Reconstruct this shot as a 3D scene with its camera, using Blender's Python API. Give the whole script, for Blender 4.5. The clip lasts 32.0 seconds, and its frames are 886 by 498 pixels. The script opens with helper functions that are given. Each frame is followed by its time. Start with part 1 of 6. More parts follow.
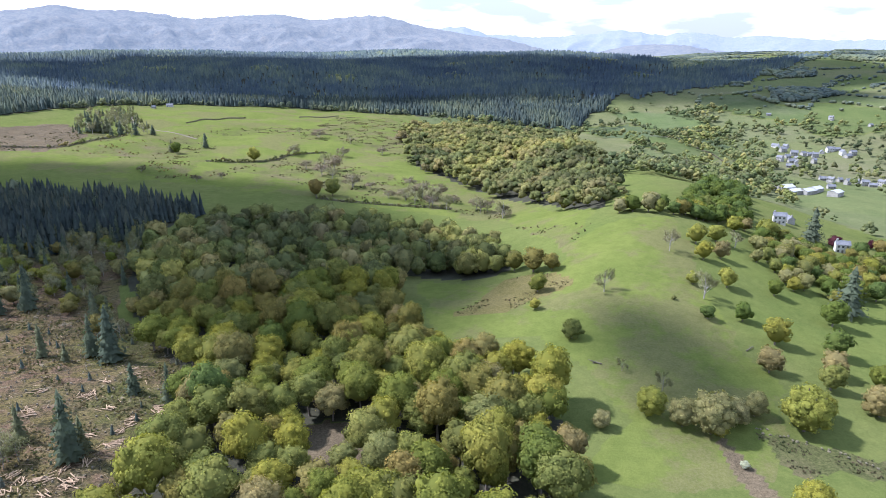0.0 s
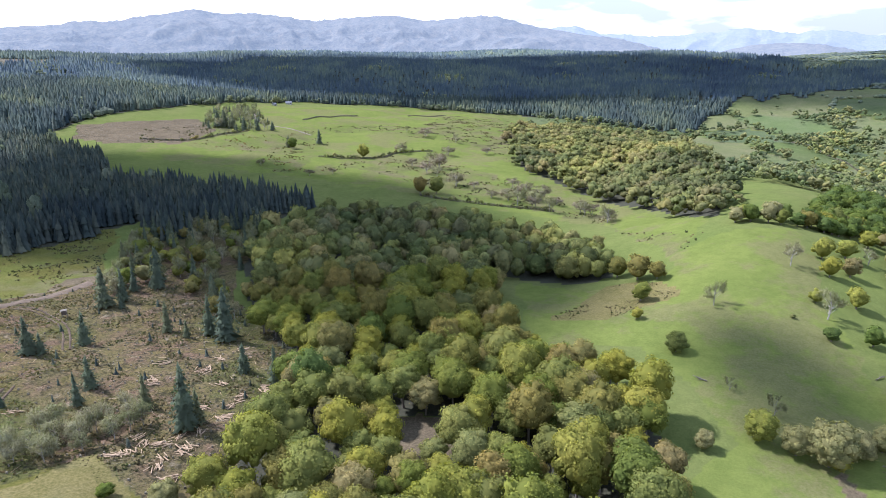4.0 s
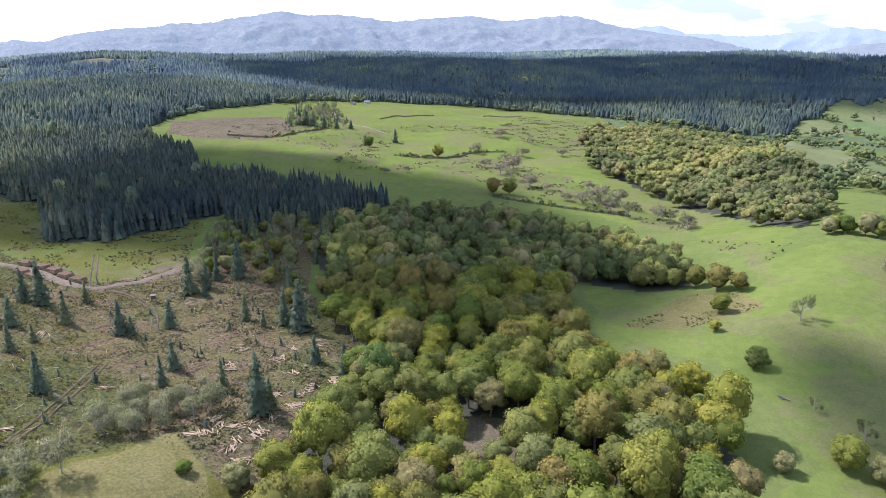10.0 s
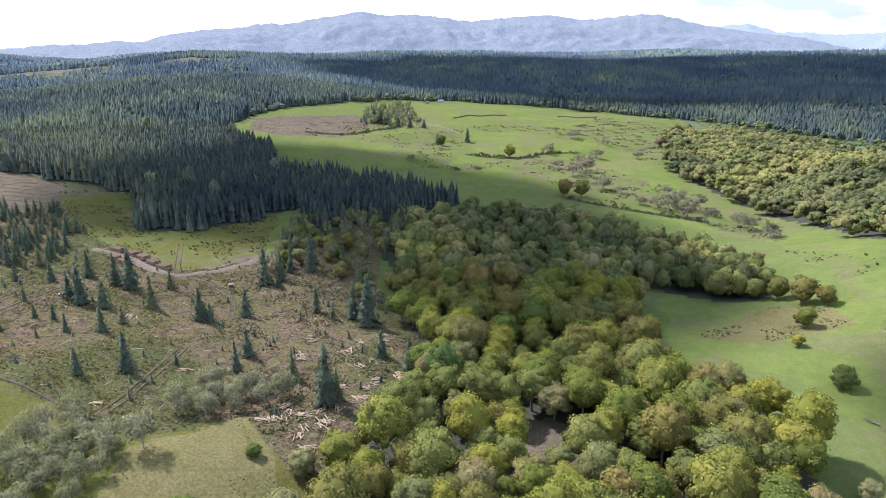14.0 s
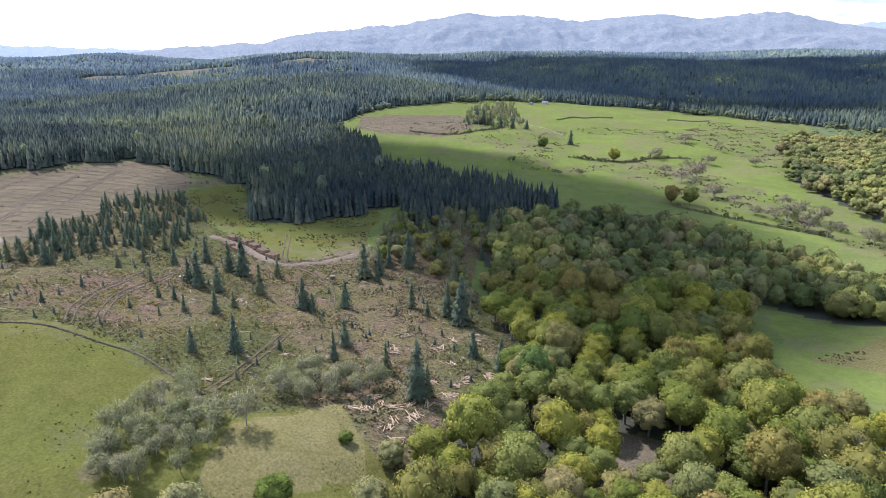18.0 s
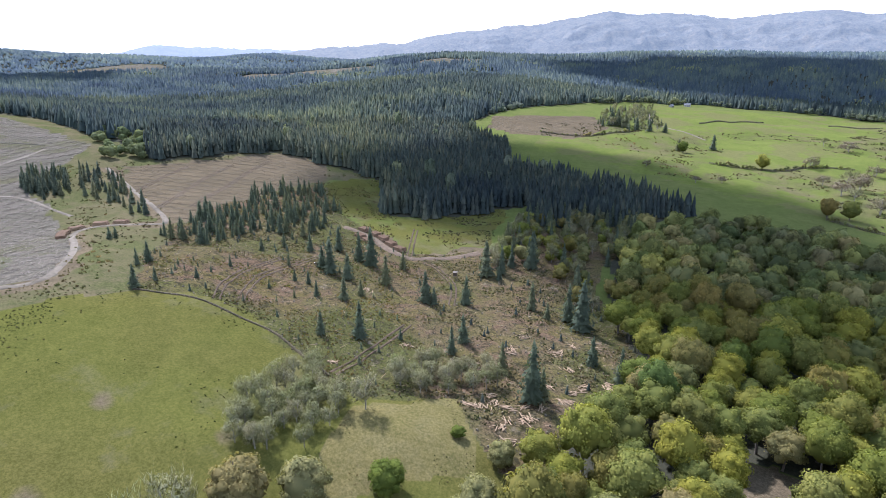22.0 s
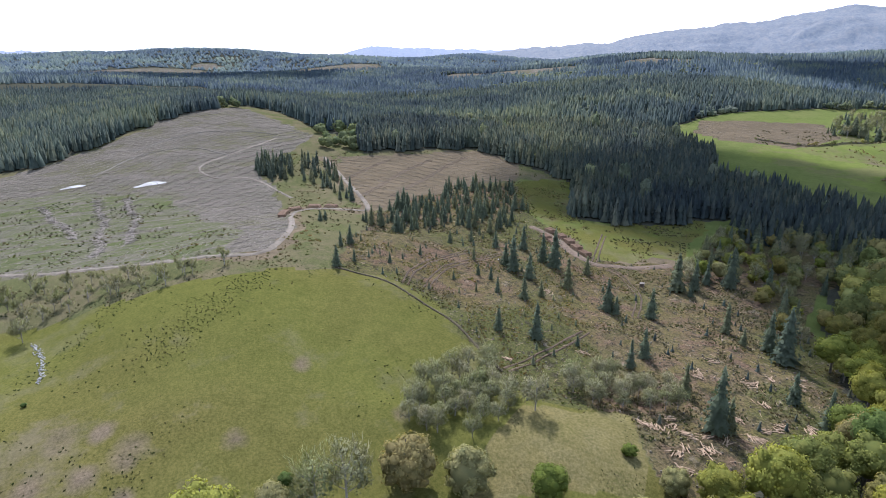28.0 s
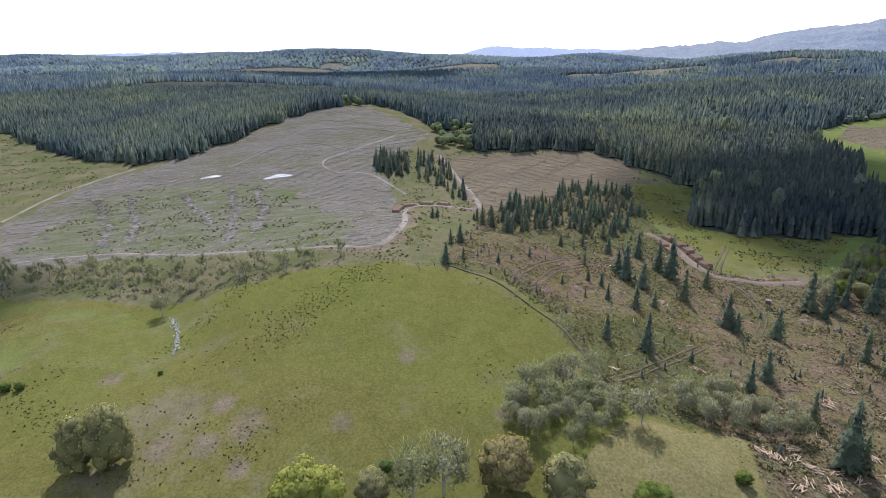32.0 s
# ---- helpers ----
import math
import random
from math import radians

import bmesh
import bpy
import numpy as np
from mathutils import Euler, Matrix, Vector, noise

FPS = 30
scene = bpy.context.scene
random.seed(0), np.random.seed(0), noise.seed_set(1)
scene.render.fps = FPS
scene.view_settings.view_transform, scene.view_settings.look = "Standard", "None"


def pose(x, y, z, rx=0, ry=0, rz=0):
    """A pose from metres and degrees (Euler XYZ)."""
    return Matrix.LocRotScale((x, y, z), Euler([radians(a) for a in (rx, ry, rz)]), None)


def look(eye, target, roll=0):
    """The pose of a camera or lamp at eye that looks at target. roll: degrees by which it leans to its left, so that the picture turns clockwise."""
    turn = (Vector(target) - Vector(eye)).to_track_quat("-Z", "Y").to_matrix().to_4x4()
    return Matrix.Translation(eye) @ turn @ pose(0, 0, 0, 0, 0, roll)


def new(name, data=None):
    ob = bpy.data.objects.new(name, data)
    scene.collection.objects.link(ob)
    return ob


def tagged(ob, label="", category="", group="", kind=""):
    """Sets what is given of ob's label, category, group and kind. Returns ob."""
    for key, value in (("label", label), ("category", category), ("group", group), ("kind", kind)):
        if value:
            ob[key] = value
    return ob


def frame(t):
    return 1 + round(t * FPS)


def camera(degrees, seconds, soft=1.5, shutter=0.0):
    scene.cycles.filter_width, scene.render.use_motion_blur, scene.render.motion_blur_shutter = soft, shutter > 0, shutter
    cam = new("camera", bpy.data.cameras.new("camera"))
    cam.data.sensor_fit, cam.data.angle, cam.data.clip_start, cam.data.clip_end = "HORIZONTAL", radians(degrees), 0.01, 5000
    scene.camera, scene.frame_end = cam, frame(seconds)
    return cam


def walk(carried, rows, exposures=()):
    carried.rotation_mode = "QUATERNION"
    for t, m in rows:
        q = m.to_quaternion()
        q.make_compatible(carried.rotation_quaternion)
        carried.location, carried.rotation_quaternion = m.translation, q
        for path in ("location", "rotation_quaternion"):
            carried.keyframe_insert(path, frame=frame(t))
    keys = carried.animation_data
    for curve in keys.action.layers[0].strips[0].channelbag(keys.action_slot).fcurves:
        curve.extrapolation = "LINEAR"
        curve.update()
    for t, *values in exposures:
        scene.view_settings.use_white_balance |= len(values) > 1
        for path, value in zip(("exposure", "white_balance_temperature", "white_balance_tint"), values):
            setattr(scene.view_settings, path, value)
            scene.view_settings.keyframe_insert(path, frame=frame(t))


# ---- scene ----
# ---- camera: a drone that hovers and turns to its left ----
EYE = (0.0, 0.0, 100.0)
TURN = (  # seconds, tilt, lean, turn
    (0, 72.70, -0.12, 0.10), (0.5, 72.69, -0.10, 1.39), (1, 72.67, -0.06, 3.21), (1.5, 72.67, -0.07, 4.89), (2, 72.67, -0.08, 6.41),
    (2.5, 72.67, -0.10, 7.73), (3, 72.69, -0.12, 8.81), (3.5, 72.69, -0.09, 9.40), (5.5, 72.65, -0.08, 10.94), (6, 72.64, -0.12, 11.48),
    (6.5, 72.64, -0.11, 11.97), (7, 72.64, -0.10, 12.58), (7.5, 72.65, -0.14, 12.97), (8, 72.66, -0.11, 13.34),
    (8.5, 72.66, -0.12, 13.63), (9, 72.68, -0.12, 14.52), (9.5, 72.70, -0.14, 15.55), (10, 72.70, -0.13, 16.68),
    (10.5, 72.70, -0.14, 17.81), (11, 72.68, -0.16, 18.98), (11.5, 72.67, -0.10, 19.89), (12, 72.66, -0.12, 20.78),
    (12.5, 72.65, -0.11, 21.44), (13, 72.65, -0.08, 22.21), (13.5, 72.65, -0.13, 22.85), (15.5, 72.64, -0.12, 25.62),
    (16, 72.64, -0.15, 27.14), (16.5, 72.66, -0.14, 28.31), (17, 72.70, -0.10, 29.34), (17.5, 72.69, -0.11, 30.83),
    (18, 72.69, -0.12, 32.68), (18.5, 72.69, -0.09, 34.37), (19, 72.67, -0.12, 36.18), (19.5, 72.66, -0.13, 37.50),
    (20, 72.63, -0.19, 38.95), (20.5, 72.65, -0.16, 40.27), (21, 72.64, -0.11, 41.61), (21.5, 72.64, -0.12, 43.03),
    (22, 72.65, -0.12, 44.66), (22.5, 72.61, -0.09, 46.12), (23, 72.60, -0.07, 47.56), (23.5, 72.60, -0.09, 48.80),
    (24, 72.60, -0.05, 50.08), (24.5, 72.58, -0.01, 51.53), (25, 72.58, 0.06, 53.10), (25.5, 72.58, 0.09, 54.53),
    (27.5, 72.62, 0.08, 60.81), (28, 72.63, -0.06, 62.44), (28.5, 72.62, 0.01, 63.89), (29, 72.62, 0.02, 65.33),
    (29.5, 72.62, -0.01, 66.59), (30, 72.64, 0.08, 67.88), (30.5, 72.63, 0.10, 69.32), (31, 72.62, 0.06, 70.80),
    (31.5, 72.60, 0.00, 72.19), (32, 72.62, 0.06, 73.00),
)
cam = camera(71.4, 32.0, soft=0.8)
walk(cam, [(t, pose(*EYE, rx, ry, rz)) for t, rx, ry, rz in TURN], ((0.0, 1.05, 5660, 18), (14.0, 1.05, 5660, 18), (24.0, 0.92, 5700, 18), (32.0, 0.71, 5750, 18)))

# ---- daylight: high sun in broken cloud ----
SUN_BEARING, SUN_HEIGHT = 77.0, 50.0
world = bpy.data.worlds.new("sky")
scene.world = world
world.use_nodes = True
wt = world.node_tree
wt.nodes.clear()
w_out = wt.nodes.new("ShaderNodeOutputWorld")
w_bg = wt.nodes.new("ShaderNodeBackground")
w_sky = wt.nodes.new("ShaderNodeTexSky")
w_sky.sky_type, w_sky.sun_disc = "NISHITA", False
w_sky.sun_elevation, w_sky.sun_rotation = radians(SUN_HEIGHT), radians(-SUN_BEARING)
w_sky.air_density, w_sky.dust_density = 1.0, 0.6
w_geo = wt.nodes.new("ShaderNodeTexCoord")
w_map = wt.nodes.new("ShaderNodeMapping")
w_map.inputs["Scale"].default_value = (2.2, 2.2, 9.0)
w_noise = wt.nodes.new("ShaderNodeTexNoise")
w_noise.inputs["Scale"].default_value, w_noise.inputs["Detail"].default_value = 2.4, 6.0
w_ramp = wt.nodes.new("ShaderNodeValToRGB")
w_ramp.color_ramp.elements[0].position, w_ramp.color_ramp.elements[1].position = 0.15, 0.36
w_mix = wt.nodes.new("ShaderNodeMix")
w_mix.data_type = "RGBA"
# cloud light: dimmer underneath overhead
w_sep = wt.nodes.new("ShaderNodeSeparateXYZ")
w_high = wt.nodes.new("ShaderNodeValToRGB")
for k, (p, v) in enumerate(((0.0, 1.0), (0.16, 0.9), (0.45, 0.5), (1.0, 0.45))):
    if k > 1:
        w_high.color_ramp.elements.new(p)
    w_high.color_ramp.elements[k].position = p
for k, v in enumerate((0.5, 0.72, 0.58, 0.48)):
    w_high.color_ramp.elements[k].color = (v * (0.97 - 0.06 * k), v * 0.98, v * (1.01 + 0.08 * k), 1)
w_lift = wt.nodes.new("ShaderNodeMix")
w_lift.data_type, w_lift.blend_type = "RGBA", "MULTIPLY"
w_lift.inputs["Factor"].default_value = 1.0
w_fleece = wt.nodes.new("ShaderNodeTexNoise")
w_fleece.inputs["Scale"].default_value, w_fleece.inputs["Detail"].default_value = 4.3, 7.0
w_tone = wt.nodes.new("ShaderNodeValToRGB")
w_tone.color_ramp.elements[0].position, w_tone.color_ramp.elements[0].color = 0.41, (7.4, 7.8, 8.4, 1)
w_tone.color_ramp.elements[1].position, w_tone.color_ramp.elements[1].color = 0.56, (13.0, 13.0, 13.0, 1)
wt.links.new(w_map.outputs["Vector"], w_fleece.inputs["Vector"])
wt.links.new(w_fleece.outputs["Fac"], w_tone.inputs["Fac"])
wt.links.new(w_tone.outputs["Color"], w_lift.inputs["B"])
wt.links.new(w_geo.outputs["Generated"], w_sep.inputs[0])
wt.links.new(w_sep.outputs["Z"], w_high.inputs["Fac"])
wt.links.new(w_high.outputs["Color"], w_lift.inputs["A"])
wt.links.new(w_lift.outputs["Result"], w_mix.inputs["B"])
wt.links.new(w_geo.outputs["Generated"], w_map.inputs["Vector"])
wt.links.new(w_map.outputs["Vector"], w_noise.inputs["Vector"])
wt.links.new(w_noise.outputs["Fac"], w_ramp.inputs["Fac"])
wt.links.new(w_ramp.outputs["Color"], w_mix.inputs["Factor"])
wt.links.new(w_sky.outputs["Color"], w_mix.inputs["A"])
# the sky whitens towards the sun
w_way = wt.nodes.new("ShaderNodeVectorMath")
w_way.operation = "DOT_PRODUCT"
w_way.inputs[1].default_value = (-math.sin(radians(SUN_BEARING)), math.cos(radians(SUN_BEARING)), 0.0)
w_near = wt.nodes.new("ShaderNodeValToRGB")
w_near.color_ramp.elements[0].position, w_near.color_ramp.elements[0].color = 0.25, (0, 0, 0, 1)
w_near.color_ramp.elements[1].position, w_near.color_ramp.elements[1].color = 0.85, (1, 1, 1, 1)
w_white = wt.nodes.new("ShaderNodeMix")
w_white.data_type = "RGBA"
w_white.inputs["B"].default_value = (15.0, 15.2, 15.5, 1)
w_low = wt.nodes.new("ShaderNodeMath")
w_low.operation = "MULTIPLY"
w_flat = wt.nodes.new("ShaderNodeValToRGB")
w_flat.color_ramp.elements[0].position, w_flat.color_ramp.elements[0].color = 0.2, (1, 1, 1, 1)
w_flat.color_ramp.elements[1].position, w_flat.color_ramp.elements[1].color = 0.45, (0, 0, 0, 1)
wt.links.new(w_sep.outputs["Z"], w_flat.inputs["Fac"])
wt.links.new(w_geo.outputs["Generated"], w_way.inputs[0])
wt.links.new(w_way.outputs["Value"], w_near.inputs["Fac"])
wt.links.new(w_near.outputs["Color"], w_low.inputs[0])
wt.links.new(w_flat.outputs["Color"], w_low.inputs[1])
wt.links.new(w_low.outputs["Value"], w_white.inputs["Factor"])
wt.links.new(w_mix.outputs["Result"], w_white.inputs["A"])
wt.links.new(w_white.outputs["Result"], w_bg.inputs["Color"])
w_bg.inputs["Strength"].default_value = 0.105
wt.links.new(w_bg.outputs["Background"], w_out.inputs["Surface"])

sun_data = bpy.data.lights.new("sun", "SUN")
sun_data.energy, sun_data.angle, sun_data.color = 4.5, radians(2.0), (1.0, 0.965, 0.93)
sun = new("sun", sun_data)
sb, sh = radians(SUN_BEARING), radians(SUN_HEIGHT)
SUN_WAY = Vector((-math.sin(sb) * math.cos(sh), math.cos(sb) * math.cos(sh), math.sin(sh)))
sun.matrix_world = look(SUN_WAY * 900, (0, 0, 0))


# ---- lie of the land ----
def polar(bearing, r):
    """A place at a bearing (degrees to the left of north, +y) and a distance from the middle of the map."""
    a = np.radians(bearing)
    return -r * np.sin(a), r * np.cos(a)


# bearing, distance, height, half-width outwards, half-width across, flatness
HILLS = (
    (19, 2150, 60, 600, 1050, 4),      # long forested ridge
    (46, 1180, 42, 300, 260, 2),       # plantation hill
    (83, 770, 36, 200, 130, 2),        # grey felled hill
    (100, 1400, 46, 280, 260, 2),      # plantation hill to the south-west
    (71, 2800, 44, 260, 260, 2),       # far wooded hills
    (87, 2900, 40, 280, 330, 2),
    (99, 3000, 20, 300, 320, 2),
    (78, 238, 21, 85, 78, 2),          # pasture dome
    (-17, 318, 20, 95, 48, 2),         # green drumlin
    (-22, 480, 26, 100, 60, 2),        # wooded drumlin behind it
    (-31, 950, -42, 480, 420, 2),      # village valley
    (87, 1900, 24, 150, 260, 2),       # wooded spur behind the grey hill
    (57, 1750, 20, 170, 240, 2),
    (98.6, 224, -6, 36, 15, 2),        # saddle at the tumbled wall
    (-33, 3150, 52, 320, 560, 2),      # far hills over the valley
    (-6, 330, -6, 90, 40, 2),          # hollow by the oak wood
    (14, 940, 12, 220, 260, 2),        # upland pasture
    (62, 560, 14, 120, 110, 2),        # replanted slope
    (48, 142, 5, 16, 22, 2),           # grassy bank
    (-14, 640, 17, 80, 55, 2),         # drumlins of the valley side
    (-19, 880, 24, 110, 85, 2),
    (-8, 800, 12, 120, 80, 2),
    (-11, 1400, 34, 150, 210, 2),
    (-25, 1500, 30, 160, 200, 2),
    (-36, 1350, 26, 150, 190, 2),
    (-19, 2050, 40, 200, 300, 2),
    (-31, 2350, 46, 230, 330, 2),
    (-40, 1900, 40, 230, 260, 2),
    (-9, 2500, 22, 260, 300, 2),
)


def ground(x, y):
    """Height of the land at a place (works on arrays)."""
    x, y = np.asarray(x, float), np.asarray(y, float)
    r = np.hypot(x, y)
    u = np.clip((r - 1100) / 2500, 0, 1)
    z = 4 + 80 * u * u * (3 - 2 * u)
    for bearing, dist, high, out, across, flat in HILLS:
        cx, cy = polar(bearing, dist)
        a = math.radians(bearing)
        du = -(x - cx) * math.sin(a) + (y - cy) * math.cos(a)
        dv = (x - cx) * math.cos(a) + (y - cy) * math.sin(a)
        z = z + high * np.exp(-0.5 * (np.abs(du / out) ** flat + np.abs(dv / across) ** flat))
    z = z + 1.3 * np.sin(x / 41 + 1.3 * np.sin(y / 57)) * np.sin(y / 47 + 0.8) + 0.5 * np.sin(x / 17 + y / 23) * np.sin(y / 14 - x / 31)
    b = np.degrees(np.arctan2(-x, y))
    k = np.clip((r - 330) / 250, 0, 1) * np.clip((36 - b) / 10, 0, 1) * np.clip((1500 - r) / 500, 0, 1)
    z = z + k * (2.6 * np.sin(x / 38 + 1.2 * np.sin(y / 61)) * np.sin(y / 52 + np.sin(x / 70)) + 1.2 * np.sin(x / 15 + y / 40) * np.sin(y / 21))
    f = np.clip((b - 22) / 6, 0, 1) * np.clip((76 - b) / 6, 0, 1) * np.clip((r - 110) / 25, 0, 1) * np.clip((380 - r) / 60, 0, 1)
    z = z + f * (0.55 * np.sin(x / 6.3 + 1.7 * np.sin(y / 11)) * np.sin(y / 5.7 + np.sin(x / 9)) + 0.8 * np.sin(x / 15 + np.sin(y / 19)) * np.sin(y / 17 + 1))
    w = np.clip((r - 900) / 500, 0, 1) * np.clip((b - 33) / 8, 0, 1)
    z = z + w * 15 * np.sin(x / 240 + 1) * np.sin(y / 210 + 0.5 + np.sin(x / 400))
    v = np.clip((r - 700) / 1200, 0, 1)
    z = z + v * (9 * np.sin(x / 190 + 0.7 * np.sin(y / 230)) * np.sin(y / 170 + 1.9) + 3 * np.sin(x / 67 + 1) * np.sin(y / 83))
    return z

# ---- plan outlines, in metres ----
FELLED = ((-217, 69), (-202, 87), (-172, 94), (-150, 93), (-131, 90), (-122, 94), (-108, 114), (-93, 106), (-72, 101), (-71, 117), (-72, 131), (-74, 163), (-84, 185), (-113, 219), (-147, 245), (-178, 248), (-208, 238), (-223, 202), (-272, 212), (-298, 213), (-370, 250), (-350, 164), (-319, 124), (-260, 89), (-231, 72))  # recently felled ground with scattered spruce
BURN = ((-439, 79), (-500, 92), (-552, 133), (-604, 185), (-490, 159), (-451, 144), (-326, 128), (-274, 112), (-216, 68), (-229, 52), (-251, 54), (-293, 71), (-351, 81), (-433, 75))  # rough ground along the burn and tracks
GLADE = ((-374, 255), (-361, 304), (-278, 244), (-265, 302), (-263, 335), (-209, 246), (-222, 205), (-272, 212), (-312, 217))  # green clearing between the plantations
REPLANT = ((-483, 155), (-466, 207), (-460, 275), (-412, 288), (-375, 254), (-373, 222), (-343, 160), (-328, 130), (-386, 136), (-450, 145))  # brown replanted slope
GREY_FELL = ((-315, -117), (-413, -148), (-511, -115), (-557, -64), (-644, 13), (-699, 44), (-773, 131), (-652, 146), (-552, 156), (-508, 123), (-471, 87), (-409, 87), (-300, 72), (-244, 49), (-263, 8), (-305, -55))  # grey brash-covered felled hill
HEATH = ((-436, -155), (-900, -299), (-955, -283), (-697, -197), (-675, -153), (-575, -106), (-504, -121))  # rough heathy clearing
MARSH = ((-274, -104), (-310, -115), (-301, -55), (-260, 8), (-242, 51), (-237, 74), (-220, 68), (-224, 36), (-233, -4), (-243, -36))  # rough strip with alders below the dome
PLANT_MAIN = ((-482, 176), (-477, 208), (-466, 278), (-409, 284), (-349, 298), (-283, 240), (-265, 275), (-256, 342), (-223, 309), (-199, 332), (-180, 358), (-164, 437), (-174, 415), (-249, 431), (-333, 415), (-402, 493), (-510, 536), (-590, 446), (-644, 314), (-592, 222))  # dark spruce plantation
PLANT_WEST = ((-900, -299), (-676, -182), (-578, -111), (-557, -64), (-608, -24), (-668, 19), (-737, 99), (-1211, 206), (-1557, 184), (-1424, -153), (-1234, -396))  # dark spruce plantation west of the grey hill
OAK_WOOD = ((-71, 105), (-74, 123), (-73, 151), (-79, 178), (-112, 213), (-142, 260), (-156, 288), (-166, 329), (-151, 387), (-77, 408), (-4, 396), (36, 342), (32, 295), (10, 298), (-24, 307), (-20, 247), (-9, 211), (1, 198), (16, 193), (30, 184), (35, 168), (37, 148), (18, 70), (10, 40), (-45, 50))  # oak wood
GAP = (-31.6, 145.6)  # clearing in the oak wood
GLEAM = (-32.8, 151.1)  # sunlit bare ground in the oak wood
FAR_WOOD = ((-58, 898), (-48, 955), (74, 973), (151, 777), (161, 656), (118, 424), (96, 372), (82, 447), (55, 512), (8, 584), (-27, 639))  # oak wood beyond the hollow
UPLAND = ((-418, 581), (-361, 678), (-370, 741), (-492, 1006), (-238, 1172), (-83, 1077), (-40, 663), (55, 512), (95, 367), (64, 310), (43, 432), (-102, 483), (-243, 517), (-376, 518))  # bright upland pasture
UPBROWN = ((-492, 574), (-540, 643), (-543, 636), (-458, 756), (-388, 681), (-380, 602), (-450, 567))  # brown cut-over moor beside the pasture
DOME = ((-270, -102), (-240, -36), (-233, -4), (-224, 36), (-220, 66), (-198, 86), (-164, 92), (-149, 94), (-139, 61), (-126, 45), (-127, 27), (-124, 0), (-141, -62), (-60, -70), (-140, -160))  # olive pasture on the dome
BANK = ((-113, 69), (-118, 88), (-113, 107), (-108, 114), (-94, 106), (-81, 95), (-99, 66), (-70, 60), (-90, 45))  # straw-coloured grassy bank
DRUMLIN = ((36, 129), (44, 151), (58, 161), (44, 194), (38, 213), (-3, 219), (-13, 298), (52, 272), (64, 310), (99, 333), (129, 337), (122, 286), (110, 228), (110, 179), (86, 132))  # green drumlin pasture
RUSHES = ((22, 268), (32, 284), (55, 278), (57, 261), (43, 248), (28, 241), (1, 242))  # rushy brown hollow
COPSE = ((131, 340), (165, 411), (196, 456), (286, 612), (210, 418), (190, 372), (159, 345))  # dark green copse on the knoll
BELT = ((97, 339), (102, 352), (121, 356), (137, 357), (184, 388), (168, 351), (132, 341))  # belt of trees at the drumlin head
VALLEY_WOOD = ((157, 263), (156, 292), (171, 328), (211, 360), (208, 336), (265, 351), (209, 271), (177, 250), (178, 273))  # trees round the farm
BARE_CLUMP = ((-135, 61), (-146, 73), (-146, 92), (-126, 88), (-114, 79), (-116, 61), (-125, 54))  # grey budding alder clump
SALLOWS = ((-122, 101), (-134, 113), (-130, 133), (-114, 141), (-106, 132), (-110, 115))  # sallow thicket in the felled ground
ALDERS = ((-282, -106), (-317, -117), (-289, -53), (-250, 7), (-238, 33), (-227, 32), (-234, -4), (-246, -36))  # row of bare alders below the dome
STRIP = ((-274, 106), (-313, 126), (-355, 166), (-373, 222), (-356, 242), (-285, 201), (-275, 175), (-283, 146))  # strip of young spruce
YOUNG = ((-458, 82), (-498, 96), (-486, 119), (-428, 106), (-429, 90))  # young spruce by the track
YOUNGER = ((-425, 109), (-481, 126), (-471, 142), (-388, 133), (-340, 119), (-366, 116), (-400, 114))  # young spruce along the burn
MIXED = ((-184, 214), (-210, 264), (-238, 314), (-197, 341), (-174, 362), (-158, 306), (-147, 258), (-119, 208), (-145, 223), (-175, 241))  # birch and spruce fringe of the oak wood
TRACK_A = ((-255.0, 22.1), (-240.3, 42.1), (-255.1, 55.0), (-294.7, 70.5), (-339.8, 79.8), (-348.7, 93.3), (-325.4, 117.6), (-335.8, 127.0), (-387.2, 134.9), (-448.4, 140.8), (-483.9, 144.3))  # stony forest track
TRACK_B = ((-275.8, 200.5), (-262.0, 203.9), (-235.0, 197.5), (-217.8, 195.9), (-210.1, 218.4), (-205.6, 237.4))  # log road
TRACK_C = ((-381.1, 91.9), (-447.5, 82.5), (-450.8, 53.8), (-494.8, 46.4), (-521.8, 87.3), (-563.0, 126.1))  # grey hill track
TRACK_D = ((-421.0, -150.2), (-484.5, -135.3), (-507.4, -118.3), (-546.1, -93.1))  # grey hill lower track
TRACK_E = ((-447.8, 898.6), (-382.9, 770.1), (-345.1, 752.6), (-287.6, 725.0))  # farm track over the upland
TRACK_F = ((-244.3, 39.2), (-259.7, 12.5), (-281.0, -16.2), (-311.2, -56.1), (-329.5, -89.8), (-327.0, -106.2), (-324.3, -119.5))  # track along the foot of the grey hill
RUT_A = ((-200.4, 88.3), (-213.8, 97.5), (-227.2, 113.6), (-240.1, 140.2))  # forwarder ruts
RUT_B = ((-197.9, 96.2), (-213.8, 108.9), (-226.9, 128.9), (-238.8, 164.6))  # forwarder ruts
RUT_C = ((-217.8, 195.9), (-237.7, 217.2), (-256.1, 237.1))  # forwarder ruts
RUT_D = ((-163.3, 170.4), (-181.3, 191.9), (-205.5, 201.7), (-213.5, 197.7))  # forwarder ruts
RUT_E = ((-140.0, 94.7), (-143.4, 110.5), (-149.5, 125.2), (-156.9, 142.5))  # forwarder ruts
